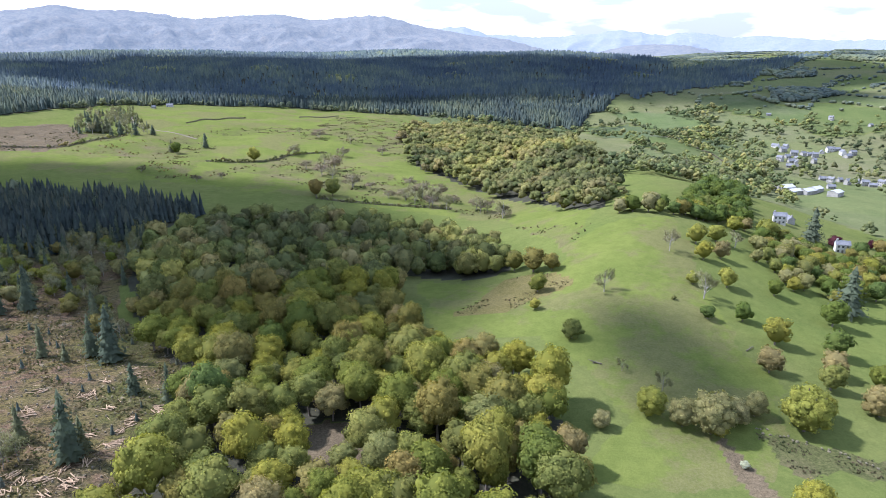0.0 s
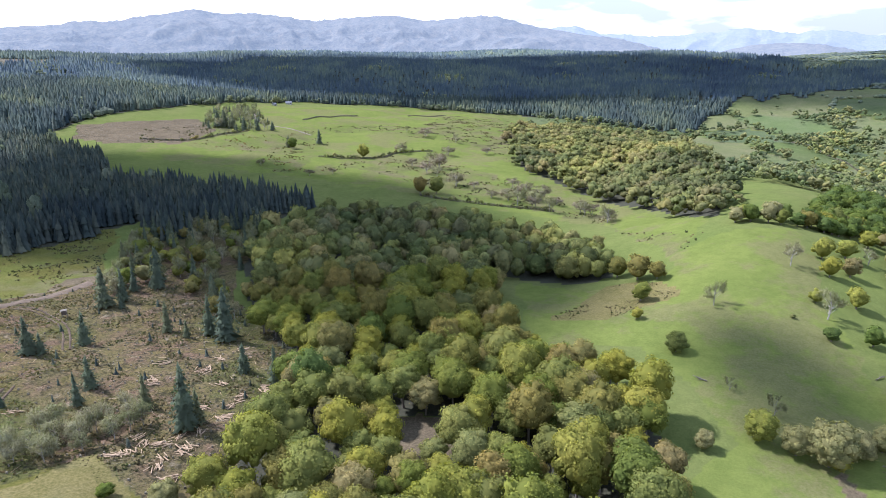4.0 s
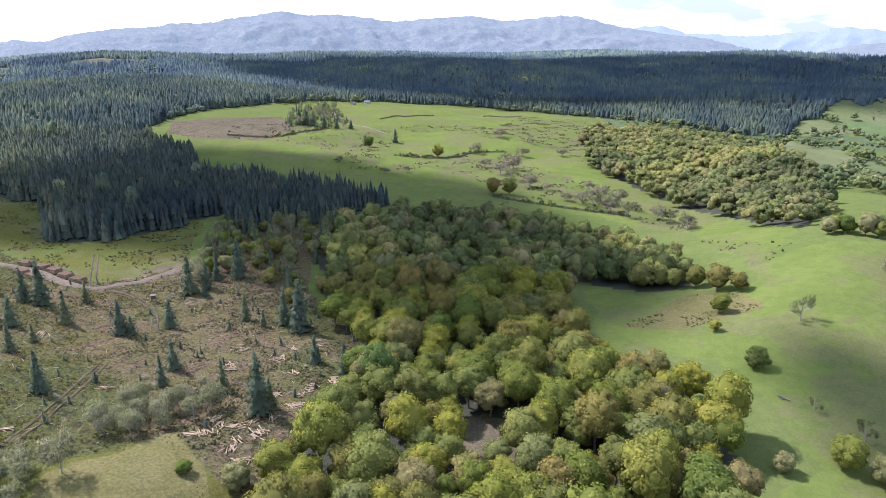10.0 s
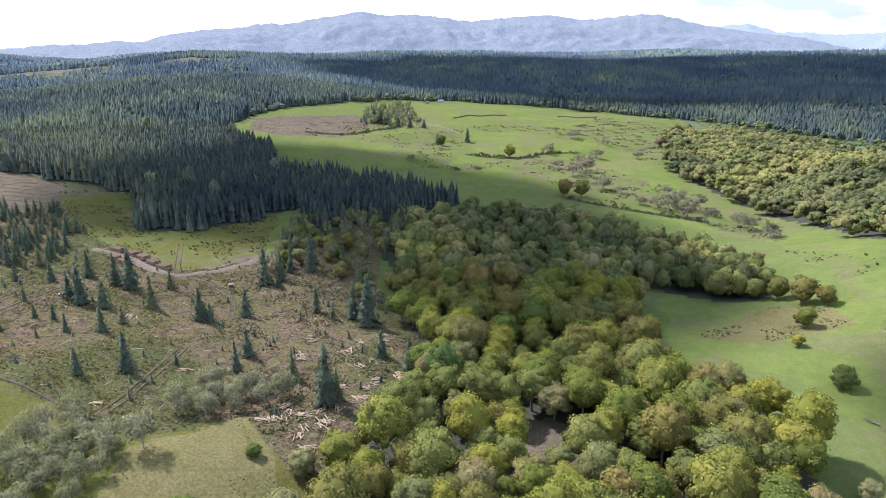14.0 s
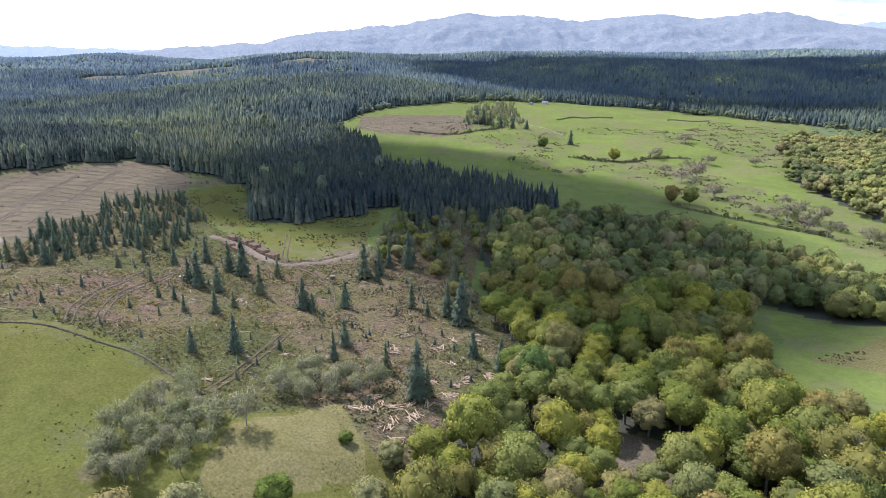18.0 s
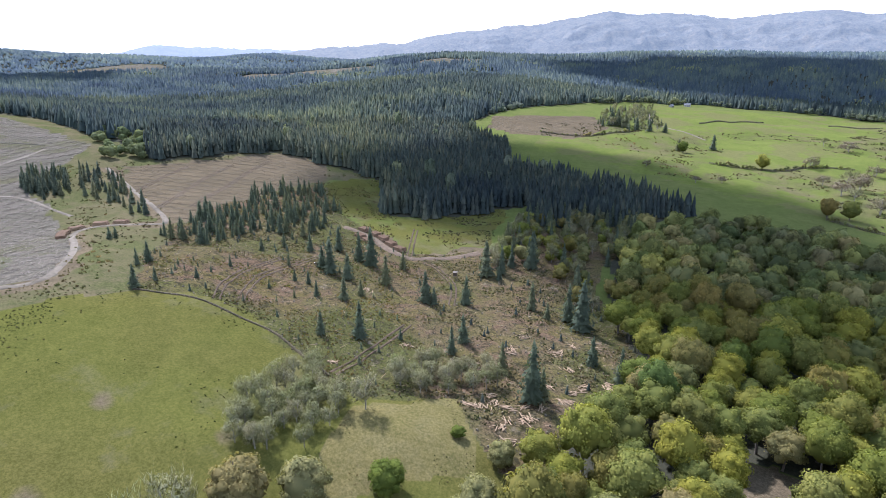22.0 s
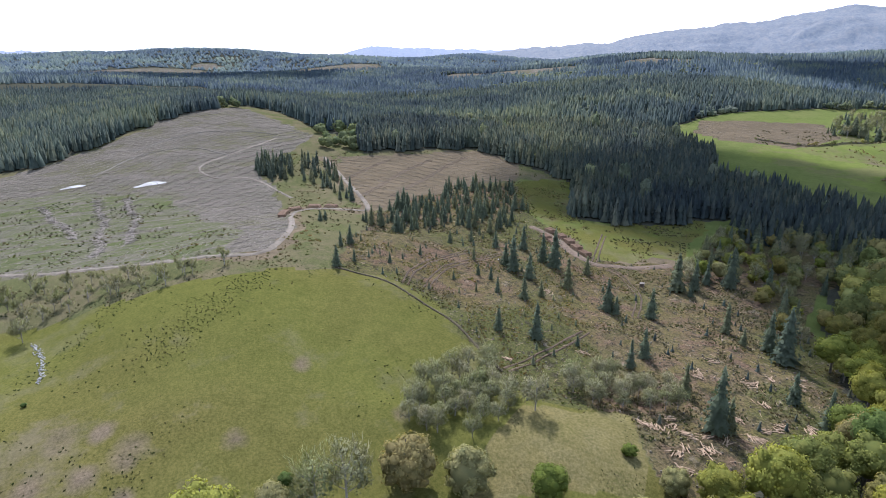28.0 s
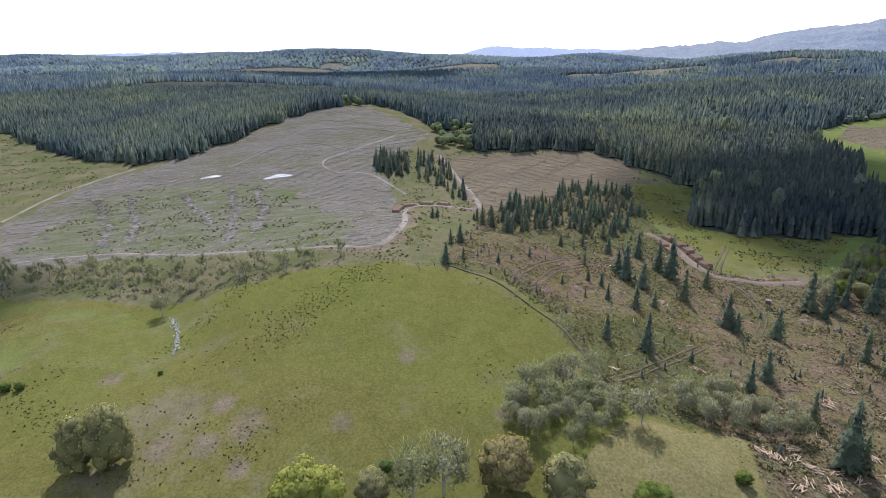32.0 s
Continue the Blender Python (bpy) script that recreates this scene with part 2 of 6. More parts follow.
WALL_A = ((-217.9, 67.2), (-206.5, 78.6), (-191.6, 86.1), (-171.0, 93.8), (-151.1, 94.0), (-137.5, 93.0))  # field wall between dome and felled ground
WALL_B = ((-338.1, 821.1), (-329.9, 901.5), (-307.4, 972.6))  # upland walls
WALL_C = ((-232.4, 600.6), (-201.6, 615.8), (-170.1, 625.3), (-167.6, 663.1), (-129.6, 687.9))  # upland walls
WALL_D = ((-232.6, 1009.5), (-180.8, 1081.0))  # upland walls
WALL_E = ((-429.5, 597.7), (-382.5, 610.0), (-368.7, 646.2), (-360.0, 687.5))  # upland walls
WALL_F = ((-101.4, 480.4), (-59.9, 471.2), (-20.1, 469.6), (6.4, 469.0))  # wood-edge wall
WALL_G = ((-227.4, -34.7), (-216.8, -31.0), (-203.8, -30.2), (-196.7, -30.3))  # tumbled wall
WALL_H = ((91.1, 155.2), (99.6, 152.4), (108.7, 146.0), (116.9, 139.5))  # tumbled wall by the burn
WALL_I = ((332.6, 1006.5), (333.7, 822.9), (337.7, 712.0), (366.4, 652.1))  # valley walls
LIMES = ((105, 156, 16.4), (114, 163, 9.6), (62, 162, 10.8), (87, 120, 12.0), (162, 267, 8.9), (128, 300, 12.6), (142, 309, 11.8), (124, 280, 11.3), (109, 253, 7.4), (125, 255, 10.5), (79, 153, 7.4), (-192, 623, 16.0), (38, 238, 6.1))  # yellow-green trees: place, crown width
OLIVES = ((48, 210, 9.3), (42, 258, 10.1), (36, 296, 13.2), (44, 286, 15.0), (52, 281, 10.4), (167, 342, 13.0), (186, 341, 16.9), (194, 341, 13.1), (177, 307, 14.2), (147, 185, 10.3), (128, 181, 10.9), (270, 364, 11.9), (-103, 487, 16.4), (-91, 496, 16.7), (95, 237, 2.8), (124, 210, 12.7))  # olive trees
GREENS = ((147, 256, 9.0), (162, 236, 13.6), (119, 226, 9.4), (145, 206, 12.6), (104, 224, 7.6), (-275, 635, 14.0), (179, 251, 9.9))  # dark green trees
PALES = ((70, 157, 10.6), (77, 154, 15.0), (86, 159, 10.0), (94, 163, 8.5), (46, 156, 6.9))  # pale olive trees
BRONZES = ((112, 190, 11.2), (135, 191, 12.1), (134, 166, 11.5), (178, 352, 10.0), (135, 286, 10.5), (-56, 814, 17.8))  # bronze trees
COPPERS = ((238, 360, 10.4), (181, 292, 8.0), (271, 374, 7.2))  # copper beeches
BARES = ((68, 244, 8.6), (109, 284, 8.7), (70, 175, 5.4), (109, 241, 10.9), (-79, 528, 11.8), (-23, 480, 22.6), (-9, 476, 22.4), (2, 467, 17.6), (28, 461, 19.1), (43, 437, 12.4), (-113, 748, 16.4), (-182, 783, 14.2), (60, 186, 3.8), (-119, 612, 22.6), (-100, 549, 18.3), (274, 692, 12.8), (152, 308, 7.7))  # bare trees
BLOSSOMS = ((80, 139, 3.3),)  # hawthorns in flower
LIMES_S = ((-110, 4, 17.8),)  # yellow-green trees below the dome
PALES_S = ((-113, 18, 9.7), (-102, 60, 14.9), (-143, -46, 11.7), (-142, -39, 13.4))  # pale trees below the dome
BRONZES_S = ((-109, 48, 15.5),)  # bronze oaks below the dome
GREENS_S = ((-93, 76, 10.4), (-121, 23, 4.5), (-94, 101, 4.7), (-191, -76, 4.0), (-190, -72, 3.7), (-184, -33, 2.0))  # green trees and shrubs below the dome
BARES_S = ((-111, 34, 11.5), (-112, 27, 10.1), (-232, -38, 6.7), (-117, 89, 7.6))  # bare trees below the dome
BANK_TREES = ((-74, 86, 12.6), (-81, 103, 8.4))  # dull oaks on the bank
SPRUCES = ((-219, 68, 8.5), (-224, 77, 5.1), (-221, 91, 4.4), (-232, 110, 4.8), (-230, 136, 5.6), (-211, 127, 5.2), (-162, 106, 8.6), (-183, 131, 9.2), (-154, 116, 12.4), (-196, 163, 12.9), (-207, 183, 8.6), (-172, 164, 13.1), (-168, 165, 7.5), (-162, 178, 12.3), (-135, 147, 10.4), (-131, 137, 10.0), (-113, 142, 10.3), (-95, 134, 18.7), (-94, 138, 10.2), (-142, 197, 11.8), (-117, 196, 19.7), (-126, 200, 15.1), (-132, 194, 6.8), (-97, 171, 10.0), (-84, 167, 12.6), (-182, 214, 16.8))  # lone spruces: place, height
SPRUCES_B = ((-179, 222, 14.3), (-173, 238, 18.5), (-174, 214, 6.9), (-248, 159, 8.9), (-216, 148, 15.6), (-206, 150, 11.4), (-225, 171, 14.2), (-216, 171, 17.6), (-222, 148, 10.7), (-244, 173, 12.0), (-260, 152, 7.3), (-246, 83, 8.2), (-244, 78, 6.7), (-304, 87, 5.9), (-305, 90, 5.4), (-253, 136, 6.4), (-188, 143, 6.9), (-204, 129, 5.6), (-191, 124, 6.6), (-148, 129, 3.9), (-194, 116, 3.9), (-207, 113, 3.6))  # lone spruces
SPRUCES_N = ((-263, 683, 16.2), (-284, 644, 13.0), (-399, 703, 21.7), (-392, 707, 20.5), (-382, 707, 19.3), (-363, 700, 15.3), (-346, 699, 14.0), (-332, 710, 11.6), (228, 367, 21.0), (177, 250, 22.3))  # upland firs
HEAPS = ((-103, 115, 2.9), (-101, 119, 2.9), (-98, 125, 2.9), (-97, 140, 3.8), (-92, 118, 3.7), (-90, 125, 4.1), (-86, 112, 3.6), (-119, 154, 4.7), (-110, 170, 4.8), (-101, 182, 4.0), (-99, 160, 4.8), (-86, 163, 3.6), (-88, 144, 3.7), (-89, 153, 3.2), (-192, 150, 4.3), (-144, 128, 3.5), (-146, 99, 2.8), (-82, 107, 2.9), (-98, 146, 3.5), (-105, 127, 2.7))  # heaps of cut logs: place, spread
HOUSES = ((504, 942, 13.7), (502, 916, 12.6), (486, 874, 12.8), (450, 825, 10.6), (462, 819, 12.0), (503, 887, 12.2), (496, 864, 10.3), (513, 882, 11.3), (438, 777, 11.4), (454, 791, 10.2), (526, 888, 11.4), (526, 874, 10.4), (547, 894, 11.4), (559, 896, 12.3), (570, 898, 11.5), (564, 874, 11.2), (563, 860, 14.2), (574, 867, 11.1), (518, 939, 10.3), (507, 843, 9.3))  # village houses: place, length
HOUSES_B = ((443, 714, 9.3), (435, 685, 8.9), (464, 715, 9.3), (462, 697, 8.4), (478, 706, 9.8), (478, 691, 9.0), (482, 683, 10.2), (493, 685, 8.9), (404, 634, 8.3), (221, 394, 9.7), (232, 402, 7.6), (239, 354, 6.1), (694, 1018, 9.2), (659, 1069, 9.6), (583, 1130, 9.1))  # farmsteads
BARNS = ((356, 635, 17.7), (354, 613, 13.7), (368, 614, 14.9), (380, 621, 10.4), (384, 594, 11.1))  # farm sheds
MOSSY = ((-346, -122), (-380, -121), (-467, -96), (-478, -42), (-422, 23), (-299, 48), (-251, 31), (-305, -43))  # greener lower part of the grey hill
RUSHY_A = ((-470, 658), (-379, 714), (-383, 770), (-344, 669), (-382, 610), (-421, 584))  # rushy upland ground
RUSHY_B = ((-270, 536), (-297, 669), (-260, 710), (-232, 601), (-234, 519))  # rushy upland ground
RUSHY_C = ((-181, 1081), (-68, 1070), (-40, 663), (-96, 778), (-185, 832))  # rushy upland ground
RUSHY_D = ((-136, 658), (-46, 585), (7, 483), (-20, 466), (-76, 494), (-115, 549))  # rushy upland ground
RUSHY_F = ((-379, 603), (-330, 671), (-298, 755), (-251, 653), (-241, 571), (-320, 596))  # rushy ground by the lane
RUSHY_G = ((-301, 763), (-219, 774), (-142, 755), (-77, 732), (-39, 663), (-58, 918), (-149, 1041), (-179, 866), (-245, 862))  # rough ground below the ridge
RUSHY_H = ((-255, 516), (-183, 565), (-124, 533), (-76, 490), (-46, 507), (-85, 542), (-111, 659), (-168, 638), (-212, 582))  # scarp with thorns
RUSHY_I = ((-75, 508), (-38, 520), (-2, 527), (51, 463), (51, 425), (0, 464), (-52, 474))  # rough ground along the wood
HEAPS_B = ((-102, 116, 3.9), (-101, 124, 3.3), (-120, 156, 5.0), (-110, 167, 4.2), (-96, 126, 3.3), (-95, 130, 3.6), (-91, 133, 3.5), (-89, 142, 3.6), (-90, 149, 3.4), (-90, 156, 3.7), (-85, 160, 3.7), (-91, 114, 3.1), (-89, 123, 3.7), (-86, 113, 3.3), (-105, 188, 3.6), (-124, 168, 3.7), (-109, 178, 3.6))  # cut log heaps below the thicket
BARES_N = ((-113, 567, 21.3), (-107, 598, 24.5), (-80, 531, 18.8), (-31, 546, 16.9), (-18, 507, 24.8), (-31, 490, 19.8), (-5, 510, 20.2), (26, 478, 16.2), (34, 467, 16.6), (45, 444, 14.9), (-63, 525, 12.6), (-45, 496, 12.8), (-112, 683, 18.9), (-162, 664, 18.8), (-155, 772, 22.8), (-70, 700, 16.5), (-57, 814, 20.3), (-266, 538, 10.9), (-214, 527, 11.5), (-197, 541, 9.6), (8, 499, 13.4), (-11, 477, 15.6), (-135, 601, 14.7))  # thorns on the upland
RUSHY_E = ((39, 438), (64, 310), (86, 331), (54, 397))  # rushy hollow
CLUMP_N = ((-410, 678), (-477, 833), (-465, 930), (-333, 718), (-348, 689))  # birch and spruce clump by the upland track
PATH = ((77, 152), (81, 151), (83, 137), (85, 120), (77, 118), (76, 137))  # worn path down the bank
DITCH = ((90, 156), (100, 154), (120, 142), (115, 136), (105, 140), (96, 133), (89, 139))  # rushy ditch beside the burn
SKID_A = ((-465.6, -108.3), (-404.4, -88.6), (-338.2, -77.6))  # skid trails on the grey hill
SKID_B = ((-462.0, -86.4), (-396.7, -71.2), (-339.8, -65.3))  # skid trail
SKID_C = ((-444.6, -19.2), (-389.8, -13.1), (-304.5, -17.0))  # skid trail
SKID_D = ((-434.0, -0.5), (-364.0, 3.0), (-320.0, -3.7))  # skid trail
SKID_E = ((-446.1, -50.5), (-401.3, -36.8), (-355.1, -25.9))  # skid trail
SKID_F = ((-511.4, 76.0), (-560.4, 53.5), (-563.8, 14.5), (-505.5, -22.3))  # skid trail
SKID_G = ((-573.8, 128.6), (-618.6, 81.9), (-602.9, 37.0), (-576.9, 10.1))  # skid trail
RUT_F = ((-366.4, 133.7), (-421.7, 186.2), (-446.2, 223.3))  # plough furrow on the replanted slope
RUT_G = ((-411.8, 137.0), (-444.2, 171.0), (-458.5, 194.5))  # plough furrow on the replanted slope
RUT_H = ((-356.3, 148.5), (-411.7, 207.4), (-442.5, 253.6))  # plough furrow on the replanted slope
PADS = ((-485, -32, 14.3), (-460, 15, 18.9))  # pads
PAD_A, PAD_B = PADS
QUAD = (-226.9, 148.2)
COTTAGES = ((-476.6, 1096.1), (-480.9, 1042.8))  # by the forest edge above the pasture
FALLEN = ((110.6, 203.5), (53.8, 190.5))  # dead trunks lying on the drumlin
HIGH_SEAT = (-186.9, 197.6)

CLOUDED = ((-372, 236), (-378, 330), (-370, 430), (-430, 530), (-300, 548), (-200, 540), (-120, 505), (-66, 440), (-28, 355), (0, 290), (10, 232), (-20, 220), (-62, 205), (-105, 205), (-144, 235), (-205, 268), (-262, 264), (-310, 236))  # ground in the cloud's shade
WORN = ((-161, -23, 9), (-157, -14, 6), (-148, -7, 8), (-143, -9, 6), (-144, -29, 6), (-141, -18, 6), (-187, -47, 7), (-139, 15, 6), (-162, 38, 5), (-131, 56, 5), (-131, -10, 5))  # worn, brownish patches on the dome: place, width
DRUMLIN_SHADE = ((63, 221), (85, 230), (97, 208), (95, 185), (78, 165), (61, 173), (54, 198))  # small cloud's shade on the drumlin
LOWFIELD = ((-280, -112), (-262, -80), (-226, -36), (-212, -31), (-185, -31), (-195, -56), (-203, -82), (-225, -125))  # greener field beyond the tumbled wall

# ---- materials ----
def nodes_of(name):
    m = bpy.data.materials.new(name)
    m.use_nodes = True
    t = m.node_tree
    t.nodes.clear()
    return m, t


def rgb(c):
    return (*c, 1.0)


def add_noise(t, scale, detail=4.0, rough=0.6, coord="Object", stretch=None, bend=0.0):
    co = t.nodes.new("ShaderNodeTexCoord")
    n = t.nodes.new("ShaderNodeTexNoise")
    n.inputs["Scale"].default_value, n.inputs["Detail"].default_value, n.inputs["Roughness"].default_value = scale, detail, rough
    n.inputs["Distortion"].default_value = bend
    src = co.outputs[coord]
    if stretch:
        mp = t.nodes.new("ShaderNodeMapping")
        mp.inputs["Scale"].default_value = stretch
        t.links.new(src, mp.inputs["Vector"])
        src = mp.outputs["Vector"]
    t.links.new(src, n.inputs["Vector"])
    return n.outputs["Fac"]


def ramp(t, fac, stops):
    r = t.nodes.new("ShaderNodeValToRGB")
    e = r.color_ramp.elements
    while len(e) < len(stops):
        e.new(0.5)
    for el, (p, c) in zip(e, stops):
        el.position, el.color = p, rgb(c) if len(c) == 3 else c
    t.links.new(fac, r.inputs["Fac"])
    return r.outputs["Color"]


def mix(t, fac, a, b, how="MIX"):
    n = t.nodes.new("ShaderNodeMix")
    n.data_type, n.blend_type = "RGBA", how
    for key, v in (("Factor", fac), ("A", a), ("B", b)):
        if isinstance(v, (int, float)):
            n.inputs[key].default_value = v
        elif isinstance(v, tuple):
            n.inputs[key].default_value = rgb(v)
        else:
            t.links.new(v, n.inputs[key])
    return n.outputs["Result"]


def math_node(t, op, a, b=0.0, clamp=False):
    n = t.nodes.new("ShaderNodeMath")
    n.operation, n.use_clamp = op, clamp
    for i, v in enumerate((a, b)):
        if isinstance(v, (int, float)):
            n.inputs[i].default_value = v
        else:
            t.links.new(v, n.inputs[i])
    return n.outputs[0]


def bump(t, fac, strength, dist):
    n = t.nodes.new("ShaderNodeBump")
    n.inputs["Strength"].default_value, n.inputs["Distance"].default_value = strength, dist
    t.links.new(fac, n.inputs["Height"])
    return n.outputs["Normal"]


def soften(t, col, amount):
    """Less strong colours."""
    n = t.nodes.new("ShaderNodeHueSaturation")
    n.inputs["Saturation"].default_value = amount
    t.links.new(col, n.inputs["Color"])
    return n.outputs["Color"]


def finish(m, t, colour, rough=0.85, metal=0.0, normal=None, spec=0.25):
    p = t.nodes.new("ShaderNodeBsdfPrincipled")
    o = t.nodes.new("ShaderNodeOutputMaterial")
    if isinstance(colour, tuple):
        p.inputs["Base Color"].default_value = rgb(colour)
    else:
        t.links.new(colour, p.inputs["Base Color"])
    p.inputs["Roughness"].default_value, p.inputs["Metallic"].default_value = rough, metal
    p.inputs["Specular IOR Level"].default_value = spec
    if normal is not None:
        t.links.new(normal, p.inputs["Normal"])
    t.links.new(p.outputs[0], o.inputs["Surface"])
    return m


def plain(name, a, b, scale=3.0, rough=0.85, metal=0.0, bump_d=0.02, spec=0.25):
    """Two tones in fine grain and broad wear."""
    m, t = nodes_of(name)
    f1, f2 = add_noise(t, scale, 5), add_noise(t, scale * 0.13, 3)
    c = ramp(t, f1, ((0.3, a), (0.7, b)))
    dark = tuple(0.72 * v for v in a)
    c = mix(t, ramp(t, f2, ((0.45, (0, 0, 0)), (0.7, (1, 1, 1)))), c, dark)
    return finish(m, t, c, rough, metal, bump(t, f1, 0.4, bump_d), spec)


def leaf(name, tones, through_light=0.35, attr=False, spread_by=0.34):
    """Leaves: a tone for each tree, a shade for each leaf, light passing through."""
    m, t = nodes_of(name)
    if attr:
        a = t.nodes.new("ShaderNodeAttribute")
        a.attribute_name = "tint"
        tree = a.outputs["Fac"]
    else:
        tree = t.nodes.new("ShaderNodeObjectInfo").outputs["Random"]
    n = len(tones)
    base = ramp(t, tree, [((i + 0.5) / n, c) for i, c in enumerate(tones)])
    isl = t.nodes.new("ShaderNodeNewGeometry").outputs["Random Per Island"]
    lo, hi = 1 - spread_by, 1 + spread_by
    shade = ramp(t, isl, ((0.0, (lo, lo * 1.03, lo)), (0.5, (0.97, 0.97, 0.97)), (1.0, (hi, hi * 0.98, hi * 0.92))))
    col = mix(t, 1.0, base, shade, "MULTIPLY")
    patch = ramp(t, add_noise(t, 0.35, 3), ((0.35, (0.8, 0.84, 0.8)), (0.65, (1.15, 1.1, 1.0))))
    col = mix(t, 1.0, col, patch, "MULTIPLY")
    if attr:
        stand = ramp(t, add_noise(t, 0.013, 5, 0.6), ((0.36, (0.68, 0.72, 0.85)), (0.5, (1.0, 1.0, 1.0)), (0.64, (1.35, 1.25, 0.95))))
        col = mix(t, 1.0, col, stand, "MULTIPLY")
        block = ramp(t, add_noise(t, 0.0042, 3, 0.5), ((0.36, (0.72, 0.76, 0.86)), (0.5, (1.0, 1.0, 1.0)), (0.63, (1.3, 1.22, 0.95))))
        col = mix(t, 1.0, col, block, "MULTIPLY")
    # foliage scattered in bulk is greyed, a stand-in for haze on distant trees
    col = soften(t, col, 0.86 if attr else 1.0)
    d = t.nodes.new("ShaderNodeBsdfPrincipled")
    d.inputs["Roughness"].default_value, d.inputs["Specular IOR Level"].default_value = 0.8, 0.04
    tr = t.nodes.new("ShaderNodeBsdfTranslucent")
    ms = t.nodes.new("ShaderNodeMixShader")
    o = t.nodes.new("ShaderNodeOutputMaterial")
    ms.inputs[0].default_value = through_light
    t.links.new(col, d.inputs["Base Color"])
    t.links.new(mix(t, 1.0, col, (1.1, 1.15, 0.65), "MULTIPLY"), tr.inputs["Color"])
    t.links.new(d.outputs[0], ms.inputs[1])
    t.links.new(tr.outputs[0], ms.inputs[2])
    t.links.new(ms.outputs[0], o.inputs["Surface"])
    return m


OAK_TONES = ((0.1197, 0.1466, 0.03588), (0.2143, 0.2115, 0.039), (0.1467, 0.1636, 0.0468), (0.1979, 0.1645, 0.04992), (0.1178, 0.1363, 0.04212),
             (0.1757, 0.1861, 0.0546), (0.2337, 0.2209, 0.039), (0.1594, 0.1673, 0.0663), (0.2143, 0.1692, 0.0585), (0.1371, 0.1579, 0.03432))
M_OAK = leaf("spring oak leaves", OAK_TONES)
M_OAK_FAR = leaf("distant oak leaves", tuple((r * f * 1.02, g * f * 1.06, b * 1.1 * f) for (r, g, b), f in zip(OAK_TONES, (0.8, 1.0, 0.85, 1.0, 0.75, 0.95, 1.0, 0.9, 1.0, 0.8))), 0.3, True)
M_LIME = leaf("yellow-green leaves", ((0.2268, 0.2184, 0.042), (0.2436, 0.2268, 0.04725), (0.2184, 0.2268, 0.0525)))
M_PALE = leaf("pale olive willow leaves", ((0.221, 0.21, 0.0945), (0.242, 0.221, 0.116), (0.21, 0.205, 0.084)))
M_GREEN = leaf("dark green leaves", ((0.09654, 0.1331, 0.0324), (0.1154, 0.1441, 0.0324), (0.09016, 0.1276, 0.0396)))
M_BROWN = leaf("bronze young leaves", ((0.22, 0.185, 0.085), (0.245, 0.195, 0.09), (0.205, 0.18, 0.08)))
M_PURPLE = leaf("copper beech leaves", ((0.07, 0.025, 0.035), (0.085, 0.03, 0.04)))
M_BLOSSOM = leaf("white hawthorn blossom", ((0.5, 0.5, 0.42), (0.35, 0.38, 0.25)))
M_TWIG = leaf("grey-green budding twigs", ((0.215, 0.22, 0.129), (0.247, 0.242, 0.162), (0.187, 0.203, 0.102), (0.237, 0.225, 0.156)), 0.3)
M_THORN = leaf("pinkish bare thorn twigs", ((0.185, 0.155, 0.12), (0.21, 0.17, 0.14), (0.165, 0.145, 0.105)), 0.2)
M_NEEDLE = leaf("spruce needles", ((0.0876, 0.1086, 0.07707), (0.1058, 0.1259, 0.08701), (0.07865, 0.09941, 0.07458), (0.1328, 0.1392, 0.08203)), 0.25, False, 0.2)
# this tone is shifted to grey-blue to paint in a little haze
M_NEEDLE_FAR = leaf("distant spruce needles", ((0.05747, 0.0765, 0.06704), (0.06836, 0.0888, 0.07598), (0.04847, 0.06585, 0.06257), (0.08988, 0.1009, 0.07598)), 0.15, True, 0.14)
M_NEEDLE_YOUNG = leaf("young spruce needles", ((0.0797, 0.1041, 0.07775), (0.09297, 0.1161, 0.08276), (0.07312, 0.09789, 0.07775), (0.1196, 0.1285, 0.07524)), 0.25, True, 0.2)
# haze painted into the needles: slight blue on the ridge, strongest farthest out
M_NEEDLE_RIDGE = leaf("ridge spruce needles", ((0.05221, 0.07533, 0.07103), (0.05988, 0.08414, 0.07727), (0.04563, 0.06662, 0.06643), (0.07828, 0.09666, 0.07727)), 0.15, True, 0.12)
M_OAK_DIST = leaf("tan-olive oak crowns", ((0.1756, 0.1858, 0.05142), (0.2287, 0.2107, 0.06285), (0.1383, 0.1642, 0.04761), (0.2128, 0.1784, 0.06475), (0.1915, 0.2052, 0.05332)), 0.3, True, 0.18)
M_NEEDLE_HAZY = leaf("far spruce tinted for haze", ((0.064, 0.09576, 0.1216), (0.07276, 0.1053, 0.1312), (0.05731, 0.08742, 0.1163), (0.08824, 0.1198, 0.1276)), 0.15, True, 0.1)
M_NEEDLE_HAZIEST = leaf("farthest forest tinted for haze", ((0.08527, 0.1262, 0.1606), (0.09302, 0.1347, 0.1669), (0.08073, 0.1197, 0.1576), (0.1087, 0.1477, 0.1606)), 0.15, True, 0.08)
M_VALLEY = leaf("mixed valley trees", ((0.123, 0.1601, 0.05408), (0.167, 0.1897, 0.05824), (0.138, 0.1642, 0.0728), (0.217, 0.2111, 0.07475), (0.109, 0.1428, 0.0572)), 0.3, True, 0.2)
M_BIRCH_FAR = leaf("pale birches among conifers", ((0.14, 0.168, 0.104), (0.17, 0.189, 0.13), (0.12, 0.152, 0.0975)), 0.3, True, 0.2)
